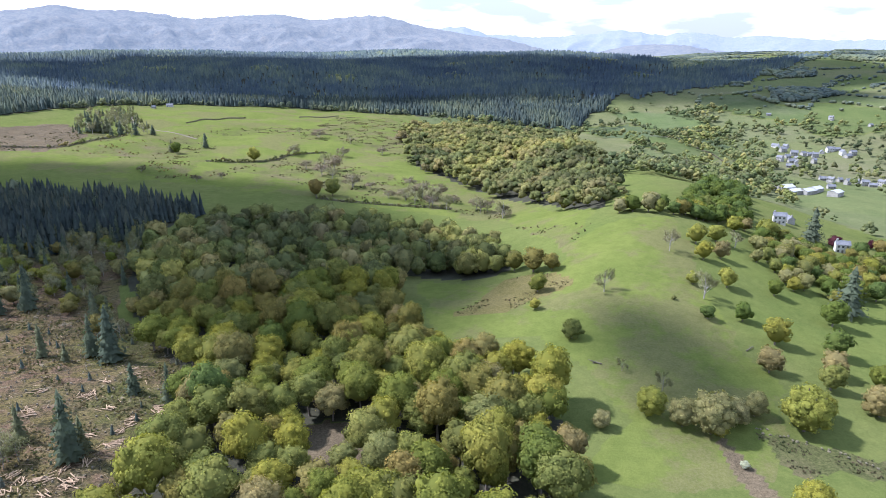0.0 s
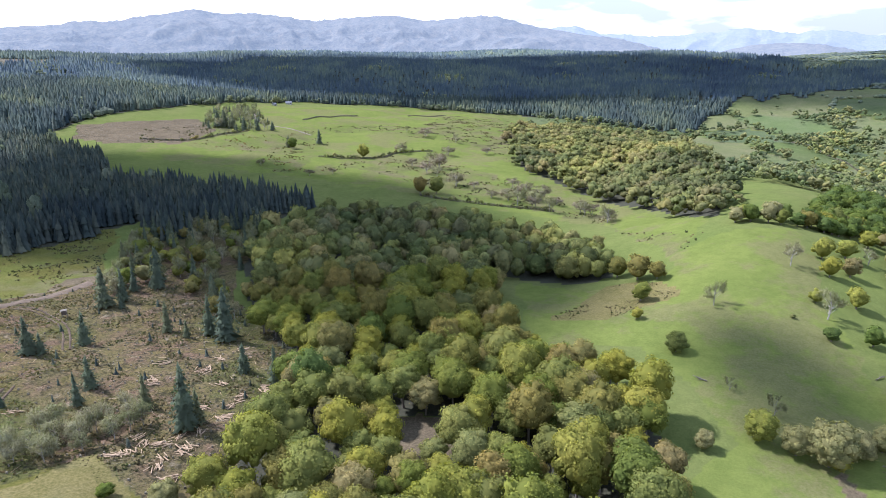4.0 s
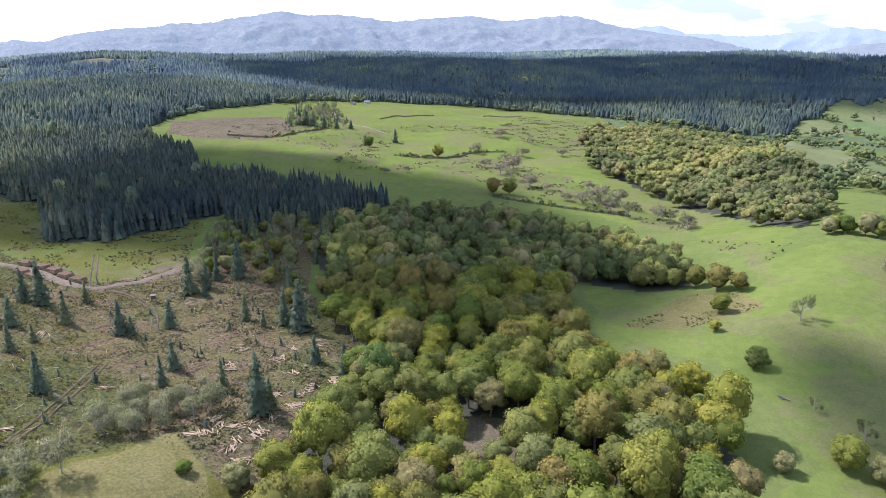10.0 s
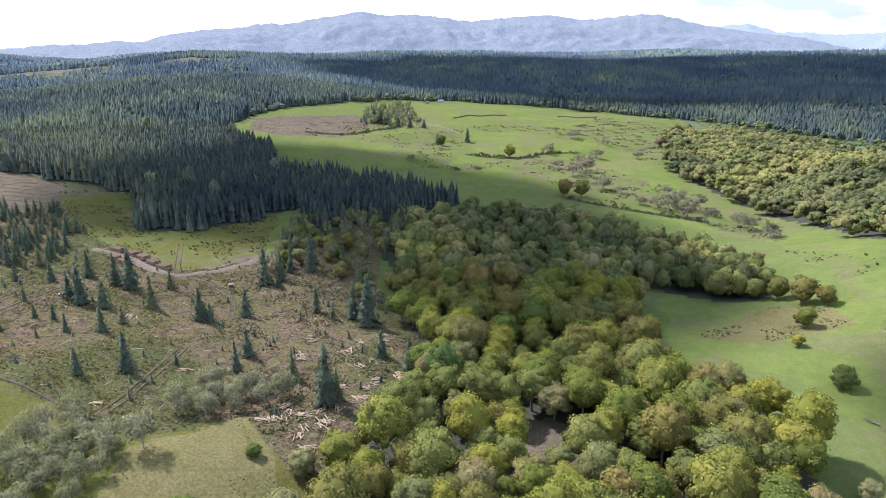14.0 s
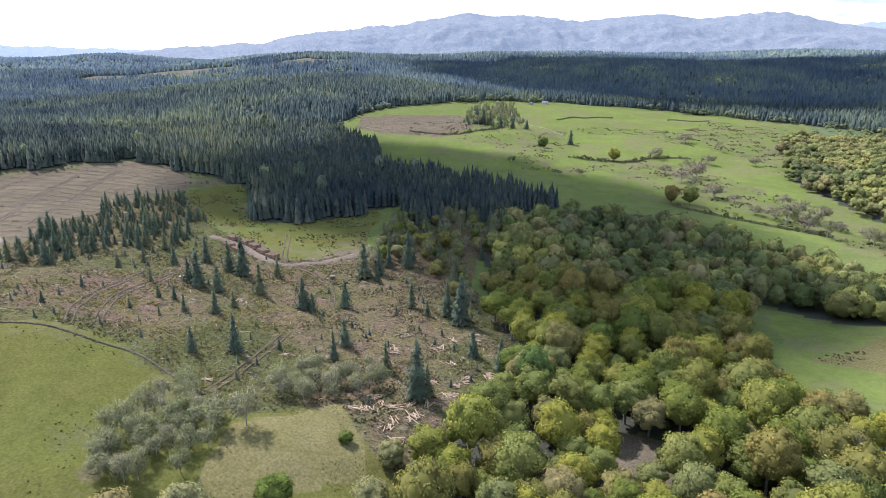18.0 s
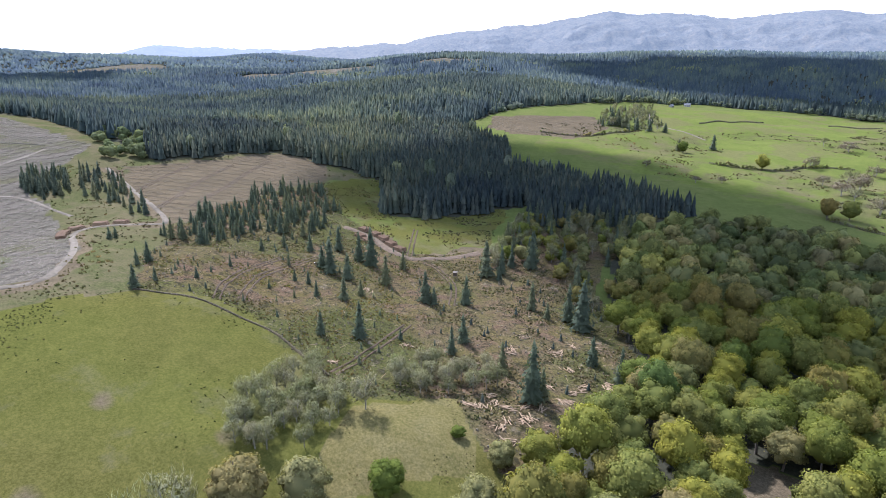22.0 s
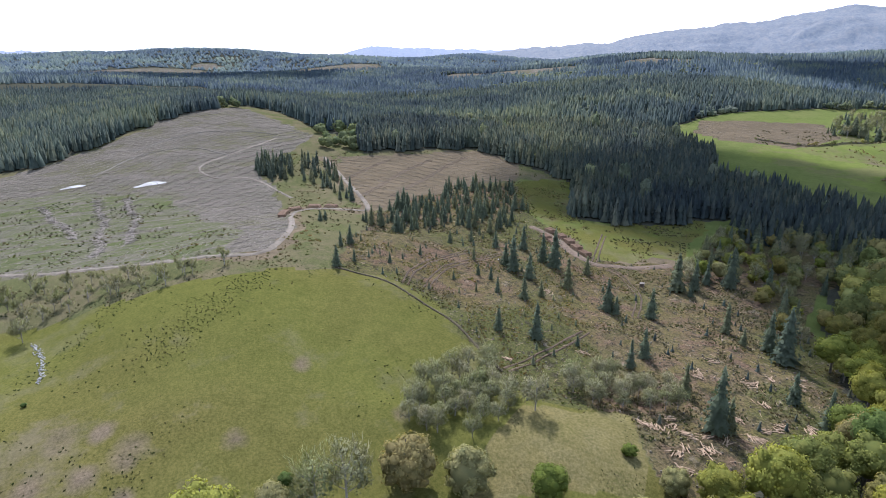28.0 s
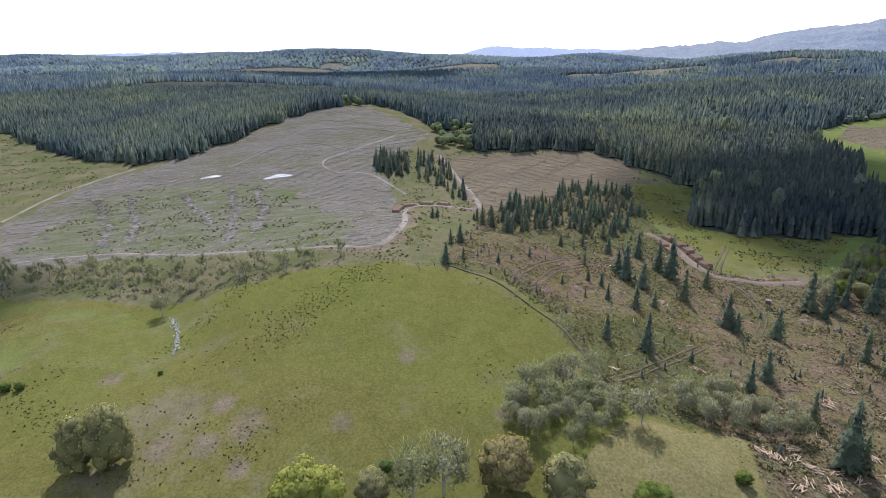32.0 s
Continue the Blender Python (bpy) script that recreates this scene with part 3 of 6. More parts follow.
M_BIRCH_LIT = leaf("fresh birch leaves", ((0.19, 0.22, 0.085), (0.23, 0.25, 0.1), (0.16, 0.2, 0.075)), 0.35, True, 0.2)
M_BARK = plain("grey-brown bark", (0.10, 0.085, 0.07), (0.19, 0.165, 0.14), 2.5, 0.95, 0, 0.05)
M_BARE = plain("pale lichened bark", (0.22, 0.2, 0.17), (0.34, 0.32, 0.28), 2.5, 0.95, 0, 0.05)
M_TIMBER = plain("fresh cut timber", (0.28, 0.19, 0.118), (0.41, 0.3, 0.195), 2.0, 0.8)
M_LOGBARK = plain("reddish log bark", (0.11, 0.068, 0.042), (0.205, 0.128, 0.078), 2.0, 0.9)
M_BRASH = plain("weathered brash", (0.11, 0.093, 0.066), (0.2, 0.17, 0.125), 0.7, 0.95)
M_GREYBRASH = plain("sun-bleached twigs", (0.14, 0.118, 0.097), (0.26, 0.222, 0.184), 0.7, 0.95)
M_STONE = plain("mossy field stone", (0.0893, 0.0833, 0.048), (0.189, 0.167, 0.116), 1.8, 0.95, 0, 0.06)
M_SLATE = plain("slate roof", (0.12, 0.125, 0.14), (0.2, 0.205, 0.22), 1.2, 0.6)
M_RENDER = plain("whitewashed wall", (0.45, 0.44, 0.41), (0.6, 0.59, 0.56), 0.8, 0.85)
M_GREYWALL = plain("grey stone wall", (0.25, 0.24, 0.22), (0.38, 0.37, 0.34), 1.2, 0.9)
M_BARNROOF = plain("pale cement barn roof", (0.3, 0.31, 0.31), (0.46, 0.46, 0.45), 0.6, 0.7)
M_GLASS = plain("dark window glass", (0.03, 0.035, 0.04), (0.05, 0.055, 0.06), 1.0, 0.15, 0, 0.0, 0.5)
M_TRACK = plain("stony forest track", (0.112, 0.092, 0.066), (0.2, 0.168, 0.128), 0.6, 0.95, 0, 0.05)
M_LOGROAD = plain("churned log road", (0.085, 0.06, 0.04), (0.165, 0.12, 0.082), 0.5, 0.95, 0, 0.08)
M_SKID = plain("worn skid trail", (0.11, 0.1, 0.075), (0.19, 0.17, 0.14), 0.4, 0.95, 0, 0.05)
M_MUD = plain("churned mud", (0.0553, 0.0374, 0.0218), (0.111, 0.0749, 0.0455), 0.7, 0.9, 0, 0.08)
M_EARTH = plain("dark earth", (0.05, 0.04, 0.022), (0.1, 0.08, 0.045), 0.8, 0.95, 0, 0.06)
M_GRAVEL = plain("pale gravel", (0.336, 0.328, 0.312), (0.44, 0.432, 0.416), 0.8, 0.9)
M_MACHINE = plain("dark machine paint", (0.06, 0.05, 0.04), (0.11, 0.08, 0.06), 1.0, 0.6)


def ground_material():
    m, t = nodes_of("land")
    big, mid, fine = add_noise(t, 0.006, 4), add_noise(t, 0.045, 5), add_noise(t, 1.3, 9, 0.8)
    tuft = add_noise(t, 1.6, 4, 0.7)

    def cover(name):
        a = t.nodes.new("ShaderNodeAttribute")
        a.attribute_name = name
        return a.outputs["Fac"]

    def two(a, b, fac, lo=0.38, hi=0.62):
        return ramp(t, fac, ((lo, a), (hi, b)))

    def ragged(name, amount=0.9):
        f = math_node(t, "ADD", cover(name), math_node(t, "MULTIPLY", math_node(t, "SUBTRACT", mid, 0.5), amount))
        return ramp(t, f, ((0.36, (0, 0, 0)), (0.64, (1, 1, 1))))

    pasture = mix(t, ramp(t, big, ((0.4, (0, 0, 0)), (0.62, (1, 1, 1)))), two((0.0774, 0.103, 0.0215), (0.105, 0.125, 0.0264), mid), two((0.0948, 0.105, 0.0298), (0.128, 0.125, 0.043), mid))
    pasture = mix(t, 0.45, pasture, two((0.0629, 0.0871, 0.0149), (0.125, 0.145, 0.0331), fine))
    # tone differs by field; the raised blue also stands in for valley haze
    pasture = mix(t, 1.0, pasture, ramp(t, cover("tone"), ((0.0, (0.78, 0.84, 1.7)), (0.34, (1.0, 1.0, 1.0)), (0.4, (1.05, 1.03, 1.5)), (0.7, (1.2, 1.05, 2.0)), (1.0, (0.92, 1.02, 1.6)))), "MULTIPLY")
    bright = mix(t, 0.4, two((0.091, 0.117, 0.02), (0.122, 0.144, 0.027), mid), two((0.071, 0.097, 0.019), (0.139, 0.151, 0.038), fine))
    bright = mix(t, ramp(t, add_noise(t, 0.018, 8, 0.7), ((0.49, (0, 0, 0)), (0.55, (0.85, 0.85, 0.85)))), bright, two((0.095, 0.1, 0.028), (0.14, 0.128, 0.055), fine))
    olive = mix(t, 0.5, two((0.081, 0.074, 0.016), (0.107, 0.093, 0.023), mid), two((0.044, 0.046, 0.01), (0.132, 0.116, 0.032), fine, 0.42, 0.58))
    olive = mix(t, ramp(t, add_noise(t, 0.03, 6, 0.7), ((0.52, (0, 0, 0)), (0.64, (0.8, 0.8, 0.8)))), olive, two((0.1, 0.084, 0.045), (0.14, 0.115, 0.068), fine))
    olive = mix(t, ramp(t, add_noise(t, 0.011, 3, 0.5), ((0.42, (0, 0, 0)), (0.6, (0.4, 0.4, 0.4)))), olive, two((0.07, 0.088, 0.012), (0.1, 0.115, 0.018), fine))
    felled = two((0.046, 0.03, 0.019), (0.175, 0.114, 0.07), fine, 0.4, 0.6)
    felled = mix(t, ramp(t, add_noise(t, 0.1, 8, 0.7), ((0.455, (0, 0, 0)), (0.55, (1, 1, 1)))), felled, two((0.042, 0.038, 0.014), (0.148, 0.112, 0.042), fine, 0.4, 0.6))
    felled = mix(t, ramp(t, add_noise(t, 0.03, 6, 0.65), ((0.47, (0, 0, 0)), (0.57, (0.85, 0.85, 0.85)))), felled, two((0.042, 0.04, 0.016), (0.145, 0.115, 0.048), fine, 0.4, 0.6))
    felled = mix(t, ramp(t, add_noise(t, 0.016, 4, 0.6), ((0.5, (0, 0, 0)), (0.58, (0.7, 0.7, 0.7)))), felled, two((0.03, 0.041, 0.01), (0.092, 0.096, 0.027), fine, 0.4, 0.6))
    felled = mix(t, ramp(t, add_noise(t, 0.33, 7, 0.7), ((0.53, (0, 0, 0)), (0.6, (0.9, 0.9, 0.9)))), felled, (0.035, 0.032, 0.018))
    felled = mix(t, ramp(t, add_noise(t, 0.14, 8, 0.75), ((0.59, (0, 0, 0)), (0.66, (0.8, 0.8, 0.8)))), felled, two((0.125, 0.1, 0.066), (0.25, 0.205, 0.138), fine))
    rows = add_noise(t, 0.13, 7, 0.72, "Object", (1.0, 0.2, 1.0), 1.6)
    grey = mix(t, 0.45, two((0.096, 0.087, 0.06), (0.15, 0.127, 0.103), mid), two((0.052, 0.047, 0.034), (0.26, 0.222, 0.18), fine, 0.42, 0.6))
    grey = mix(t, ramp(t, rows, ((0.4, (0, 0, 0)), (0.6, (0.5, 0.5, 0.5)))), grey, two((0.048, 0.052, 0.032), (0.096, 0.084, 0.064), fine))
    grey = mix(t, ramp(t, add_noise(t, 0.022, 7, 0.7), ((0.5, (0, 0, 0)), (0.6, (0.75, 0.75, 0.75)))), grey, two((0.056, 0.062, 0.024), (0.125, 0.11, 0.062), fine))
    grey = mix(t, ramp(t, add_noise(t, 0.5, 6, 0.8), ((0.55, (0, 0, 0)), (0.62, (0.85, 0.85, 0.85)))), grey, (0.055, 0.048, 0.036))
    mossy = mix(t, ramp(t, rows, ((0.42, (0, 0, 0)), (0.62, (1, 1, 1)))), two((0.054, 0.066, 0.022), (0.09, 0.098, 0.038), fine), two((0.0774, 0.0714, 0.0504), (0.163, 0.139, 0.113), fine))
    brown = mix(t, 0.5, two((0.098, 0.076, 0.044), (0.145, 0.11, 0.066), mid), two((0.06, 0.048, 0.028), (0.2, 0.155, 0.098), fine, 0.42, 0.6))
    straw = mix(t, 0.5, two((0.088, 0.084, 0.022), (0.152, 0.124, 0.041), mid), two((0.056, 0.058, 0.017), (0.2, 0.157, 0.064), fine, 0.42, 0.6))
    brown = mix(t, ramp(t, rows, ((0.46, (0, 0, 0)), (0.6, (0.6, 0.6, 0.6)))), brown, two((0.06, 0.048, 0.03), (0.11, 0.085, 0.055), fine))
    straw = mix(t, ramp(t, add_noise(t, 0.09, 7, 0.7), ((0.5, (0, 0, 0)), (0.62, (0.7, 0.7, 0.7)))), straw, two((0.09, 0.084, 0.03), (0.168, 0.138, 0.058), fine, 0.42, 0.6))
    floor = mix(t, 0.5, (0.042, 0.046, 0.032), two((0.03, 0.036, 0.024), (0.088, 0.074, 0.052), fine))
    rough = mix(t, 0.5, two((0.072, 0.076, 0.026), (0.128, 0.104, 0.055), mid), two((0.045, 0.048, 0.02), (0.155, 0.125, 0.072), fine))
    rough = mix(t, ramp(t, add_noise(t, 0.03, 6, 0.7), ((0.47, (0, 0, 0)), (0.57, (0.75, 0.75, 0.75)))), rough, two((0.04, 0.052, 0.016), (0.1, 0.105, 0.036), fine, 0.42, 0.6))
    col = pasture
    for name, c in (("bright", bright), ("olive", olive), ("rough", rough), ("straw", straw), ("brown", brown), ("grey", grey), ("mossy", mossy), ("felled", felled), ("forest", floor)):
        col = mix(t, ragged(name), col, c)
    col = mix(t, 1.0, col, ramp(t, add_noise(t, 0.22, 9, 0.72), ((0.38, (0.9, 0.92, 0.91)), (0.5, (1.0, 1.0, 1.0)), (0.62, (1.08, 1.07, 1.06)))), "MULTIPLY")
    col = soften(t, col, 0.93)
    h = math_node(t, "ADD", math_node(t, "MULTIPLY", fine, 0.6), math_node(t, "MULTIPLY", tuft, 0.4))
    return finish(m, t, col, 0.95, 0, bump(t, h, 0.6, 0.5), 0.0)


M_LAND = ground_material()


# Mountain tones plus a faint blue emission that stands in for distance haze.
def mountain_material(name, tones, haze_glow, strength):
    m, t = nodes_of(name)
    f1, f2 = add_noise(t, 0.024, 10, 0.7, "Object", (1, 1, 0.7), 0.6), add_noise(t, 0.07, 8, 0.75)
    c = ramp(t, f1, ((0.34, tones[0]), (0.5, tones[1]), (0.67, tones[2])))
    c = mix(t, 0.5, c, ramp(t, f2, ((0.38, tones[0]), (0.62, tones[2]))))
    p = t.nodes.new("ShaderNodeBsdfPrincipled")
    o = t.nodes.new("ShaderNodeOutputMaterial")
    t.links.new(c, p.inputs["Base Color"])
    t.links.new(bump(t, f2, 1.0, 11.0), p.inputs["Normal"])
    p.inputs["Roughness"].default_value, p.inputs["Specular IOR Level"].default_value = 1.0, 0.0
    p.inputs["Emission Color"].default_value, p.inputs["Emission Strength"].default_value = rgb(haze_glow), strength
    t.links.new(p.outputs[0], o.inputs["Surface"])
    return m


# haze is put into both colour sets, paler and stronger on the farther range
M_FELLS = mountain_material("fells tinted for haze", ((0.078, 0.09, 0.098), (0.138, 0.14, 0.135), (0.225, 0.198, 0.158)), (0.36, 0.5, 0.73), 0.205)
M_FELLS_FAR = mountain_material("farthest fells tinted for haze", ((0.11, 0.125, 0.145), (0.145, 0.152, 0.165), (0.19, 0.182, 0.178)), (0.42, 0.54, 0.77), 0.36)
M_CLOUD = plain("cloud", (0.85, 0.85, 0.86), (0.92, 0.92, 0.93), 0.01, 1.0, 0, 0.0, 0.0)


# ---- mesh helpers ----
rng = np.random.default_rng(7)


def mesh_of(name, verts, faces, normals=None, mat=None, smooth=False, attrs=()):
    """A mesh from arrays of corners and of triangles or quads."""
    if normals is not None and not isinstance(normals, np.ndarray):
        normals, mat, smooth, attrs = None, normals, mat or smooth, attrs
    verts, faces = np.asarray(verts, np.float32), np.asarray(faces, np.int32)
    me = bpy.data.meshes.new(name)
    n, k = faces.shape
    me.vertices.add(len(verts))
    me.vertices.foreach_set("co", verts.ravel())
    me.loops.add(n * k)
    me.loops.foreach_set("vertex_index", faces.ravel())
    me.polygons.add(n)
    me.polygons.foreach_set("loop_start", np.arange(0, n * k, k, dtype=np.int32))
    me.polygons.foreach_set("use_smooth", np.full(n, bool(smooth) or normals is not None))
    for key, values in attrs:
        me.attributes.new(key, "FLOAT", "POINT").data.foreach_set("value", np.asarray(values, np.float32))
    me.update(calc_edges=True)
    if mat:
        me.materials.append(mat)
    if normals is not None:
        me.normals_split_custom_set_from_vertices(normals.astype(np.float32))
    return me


def join(*pieces):
    """Several (verts, faces) as one."""
    vs, fs, ns, k = [], [], [], 0
    for v, f, *n in pieces:
        vs.append(np.asarray(v, float))
        fs.append(np.asarray(f, int) + k)
        ns += n
        k += len(v)
    if ns:
        return np.concatenate(vs), np.concatenate(fs), np.concatenate(ns)
    return np.concatenate(vs), np.concatenate(fs)


def scattered(name, shapes, places, sizes, mat, label, category, seed=3):
    """ONE object of many copies of a few shapes: what nobody could count."""
    g = np.random.default_rng(seed)
    which, turn, tint = g.integers(len(shapes), size=len(places)), g.uniform(0, 6.28, len(places)), g.random(len(places))
    vs, fs, ts, ns, k = [], [], [], [], 0
    for i, (v, f, *n) in enumerate(shapes):
        pick = np.where(which == i)[0]
        if not len(pick):
            continue
        v = np.asarray(v)
        c, s = np.cos(turn[pick])[:, None], np.sin(turn[pick])[:, None]
        sx, sz = sizes[pick, 0][:, None], sizes[pick, 1][:, None]
        x, y = (v[:, 0] * c - v[:, 1] * s) * sx, (v[:, 0] * s + v[:, 1] * c) * sx
        p = np.stack([x + places[pick, 0][:, None], y + places[pick, 1][:, None], v[:, 2] * sz + places[pick, 2][:, None]], -1).reshape(-1, 3)
        vs.append(p)
        fs.append((np.asarray(f)[None] + (np.arange(len(pick)) * len(v))[:, None, None]).reshape(-1, np.shape(f)[1]) + k)
        ts.append(np.repeat(tint[pick], len(v)))
        if n:
            q = n[0]
            ns.append(np.stack([q[:, 0] * c - q[:, 1] * s, q[:, 0] * s + q[:, 1] * c, np.broadcast_to(q[:, 2], c.shape[:1] + q.shape[:1])], -1).reshape(-1, 3))
        k += len(p)
    if not vs:
        return None
    me = mesh_of(name, np.concatenate(vs), np.concatenate(fs), np.concatenate(ns) if ns else None, mat, False, [("tint", np.concatenate(ts))])
    return tagged(new(name, me), label, category, kind="stuff")


def inside(poly, x, y):
    """Which places lie in a plan outline."""
    x, y = np.asarray(x), np.asarray(y)
    res = np.zeros(x.shape, bool)
    n = len(poly)
    for i in range(n):
        (x1, y1), (x2, y2) = poly[i], poly[(i + 1) % n]
        if y1 == y2:
            continue
        res ^= ((y1 > y) != (y2 > y)) & (x < (x2 - x1) * (y - y1) / (y2 - y1) + x1)
    return res


def spread(poly, gap, seed, keep=1.0, wave=0.0):
    """Places about a gap apart inside an outline, set unevenly."""
    g = np.random.default_rng(seed)
    p = np.array(poly, float)
    xs, ys = np.meshgrid(np.arange(p[:, 0].min(), p[:, 0].max(), gap), np.arange(p[:, 1].min(), p[:, 1].max(), gap * 0.87))
    xs[1::2] += gap / 2
    xs, ys = xs.ravel(), ys.ravel()
    xs, ys = xs + g.uniform(-0.36, 0.36, xs.size) * gap, ys + g.uniform(-0.36, 0.36, ys.size) * gap
    ok = inside(poly, xs + wave * np.sin(ys / 7.3 + 1.4 * np.sin(xs / 11)), ys + wave * np.sin(xs / 6.1 + 1.2 * np.sin(ys / 13))) & (g.random(xs.size) < keep)
    return np.stack([xs[ok], ys[ok]], -1)


def on_land(xy, sink=0.15):
    xy = np.asarray(xy, float)
    return np.column_stack([xy, ground(xy[:, 0], xy[:, 1]) - sink])


# ---- plants as shapes ----


def ball(rings=1):
    bm = bmesh.new()
    bmesh.ops.create_icosphere(bm, subdivisions=rings, radius=1)
    v, f = np.array([p.co[:] for p in bm.verts]), np.array([[p.index for p in q.verts] for q in bm.faces])
    bm.free()
    return v, f


BALL1, BALL2 = ball(1), ball(2)


def tube(path, radii, sides=6):
    """A tapered, bent stem of quads given as triangles."""
    vs, fs = [], []
    path = [np.array(p, float) for p in path]
    for i, (p, r) in enumerate(zip(path, radii)):
        d = path[min(i + 1, len(path) - 1)] - path[max(i - 1, 0)]
        d = d / (np.linalg.norm(d) + 1e-9)
        a = np.cross(d, (0.3, 0.9, 0.1) if abs(d[2]) > 0.8 else (0, 0, 1))
        a = a / np.linalg.norm(a)
        b = np.cross(d, a)
        for k in range(sides):
            w = 2 * math.pi * k / sides
            vs.append(p + r * (a * math.cos(w) + b * math.sin(w)))
    for i in range(len(path) - 1):
        for k in range(sides):
            q, w, e, u = i * sides + k, i * sides + (k + 1) % sides, (i + 1) * sides + (k + 1) % sides, (i + 1) * sides + k
            fs += [(q, w, e), (q, e, u)]
    return np.array(vs), np.array(fs)


def unit(g, n):
    v = g.normal(size=(n, 3))
    return v / np.linalg.norm(v, axis=1)[:, None]


def leaf_cards(g, pos, nrm, size):
    """Small bent leaf sprays: two triangles each, leaning at random round the outward way."""
    n = len(pos)
    nn = nrm + g.normal(size=(n, 3)) * 0.45
    nn /= np.linalg.norm(nn, axis=1)[:, None]
    a = np.cross(nn, unit(g, n))
    a /= np.linalg.norm(a, axis=1)[:, None] + 1e-9
    b = np.cross(nn, a)
    s = size * g.uniform(0.6, 1.35, n)[:, None]
    v = np.stack([pos - a * s, pos + b * s * 0.8 + nn * s * 0.3, pos + a * s, pos - b * s * 0.8 + nn * s * 0.3], 1).reshape(-1, 3)
    soft = nrm * 1.1 + nn * 0.75
    soft = np.repeat(soft / np.linalg.norm(soft, axis=1)[:, None], 4, 0)
    k = np.arange(n) * 4
    f = np.concatenate([np.stack([k, k + 2, k + 1], -1), np.stack([k, k + 3, k + 2], -1)])
    return v, f, soft


def puffs_of(g, count, wide, high, low, lump=(0.3, 0.46)):
    """Centres and radii of the lumps of a crown: a dome on a narrower base."""
    d = unit(g, count * 4)
    d = d[d[:, 2] > -0.55][:count]
    fill = g.uniform(0.85 - lump[1] * 0.65, 1.05 - lump[1] * 0.54, len(d))[:, None]
    c = d * fill * np.array([wide, wide, (high - low) / 2]) * np.array([1, 1, 0.95])
    c[:, 2] += (high + low) / 2 - 0.02 * high
    r = wide * g.uniform(*lump, len(d))
    return c, r


def crown(seed, wide, high, low, count, cards, size, core=BALL1, gaps=0.9, fill=0.78, lump=(0.3, 0.46), dome=0.0):
    """A broadleaf crown: lumps of leaf sprays over a dim core, uneven in outline."""
    g = np.random.default_rng(seed)
    c, r = puffs_of(g, count, wide, high, low, lump)
    pieces = []
    if dome:
        pieces.append((BALL2[0] * (wide * dome, wide * dome, (high - low) / 2 * dome) + (0, 0, (high + low) / 2), BALL2[1], BALL2[0]))
    for ci, ri in zip(c, r):
        way = (ci - (0, 0, (high + low) / 2)) / wide
        soft_core = core[0] * 0.7 + way * 0.6 + g.normal(size=core[0].shape) * 0.2
        pieces.append((core[0] * ri * fill * g.uniform(0.88, 1.1, (len(core[0]), 1)) + ci, core[1], soft_core / np.linalg.norm(soft_core, axis=1)[:, None]))
    share = r ** 2 / (r ** 2).sum()
    pos, nrm = [], []
    for ci, ri, s in zip(c, r, share):
        d = unit(g, int(cards * s * 1.7) + 4)
        d[:, 2] = np.where(d[:, 2] < -0.3, -d[:, 2], d[:, 2])
        d /= np.linalg.norm(d, axis=1)[:, None]
        p = ci + d * ri * g.uniform(0.84, 1.12, (len(d), 1))
        pos.append(p)
        nrm.append(d)
    pos, nrm = np.concatenate(pos), np.concatenate(nrm)
    out = (pos - (0, 0, (high + low) / 2 - 0.12 * (high - low))) / (wide, wide, (high - low) / 2)
    nrm = nrm * 0.5 + 0.62 * out / np.linalg.norm(out, axis=1)[:, None]
    nrm /= np.linalg.norm(nrm, axis=1)[:, None]
    dist = np.linalg.norm(pos[:, None] - c[None], axis=2) / r[None]
    ok = (dist < gaps * 0.86).sum(1) == 0
    pos, nrm = pos[ok], nrm[ok]
    if len(pos) > cards:
        pick = g.permutation(len(pos))[:cards]
        pos, nrm = pos[pick], nrm[pick]
    pieces.append(leaf_cards(g, pos, nrm, size))
    return join(*pieces)


def stem(seed, high, thick, limbs=4, reach=3.0):
    g = np.random.default_rng(seed)
    lean = g.normal(size=2) * 0.25
    top = high * 0.78
    pieces = [tube([(0, 0, -0.6), (0.05, 0, 0.3), (lean[0], lean[1], top * 0.5), (lean[0] * 1.5, lean[1] * 2, top)], [thick * 1.5, thick, thick * 0.75, thick * 0.25], 7)]
    for k in range(limbs):
        a = k * 6.28 / limbs + g.uniform(-0.4, 0.4)
        z0 = high * g.uniform(0.28, 0.42)
        q = reach * g.uniform(0.7, 1)
        pieces.append(tube([(lean[0] * 0.8, lean[1] * 0.8, z0), (math.cos(a) * q * 0.5, math.sin(a) * q * 0.5, z0 + high * 0.14), (math.cos(a) * q, math.sin(a) * q, z0 + high * 0.33)],
                           [thick * 0.5, thick * 0.32, thick * 0.1], 5))
    return join(*pieces)


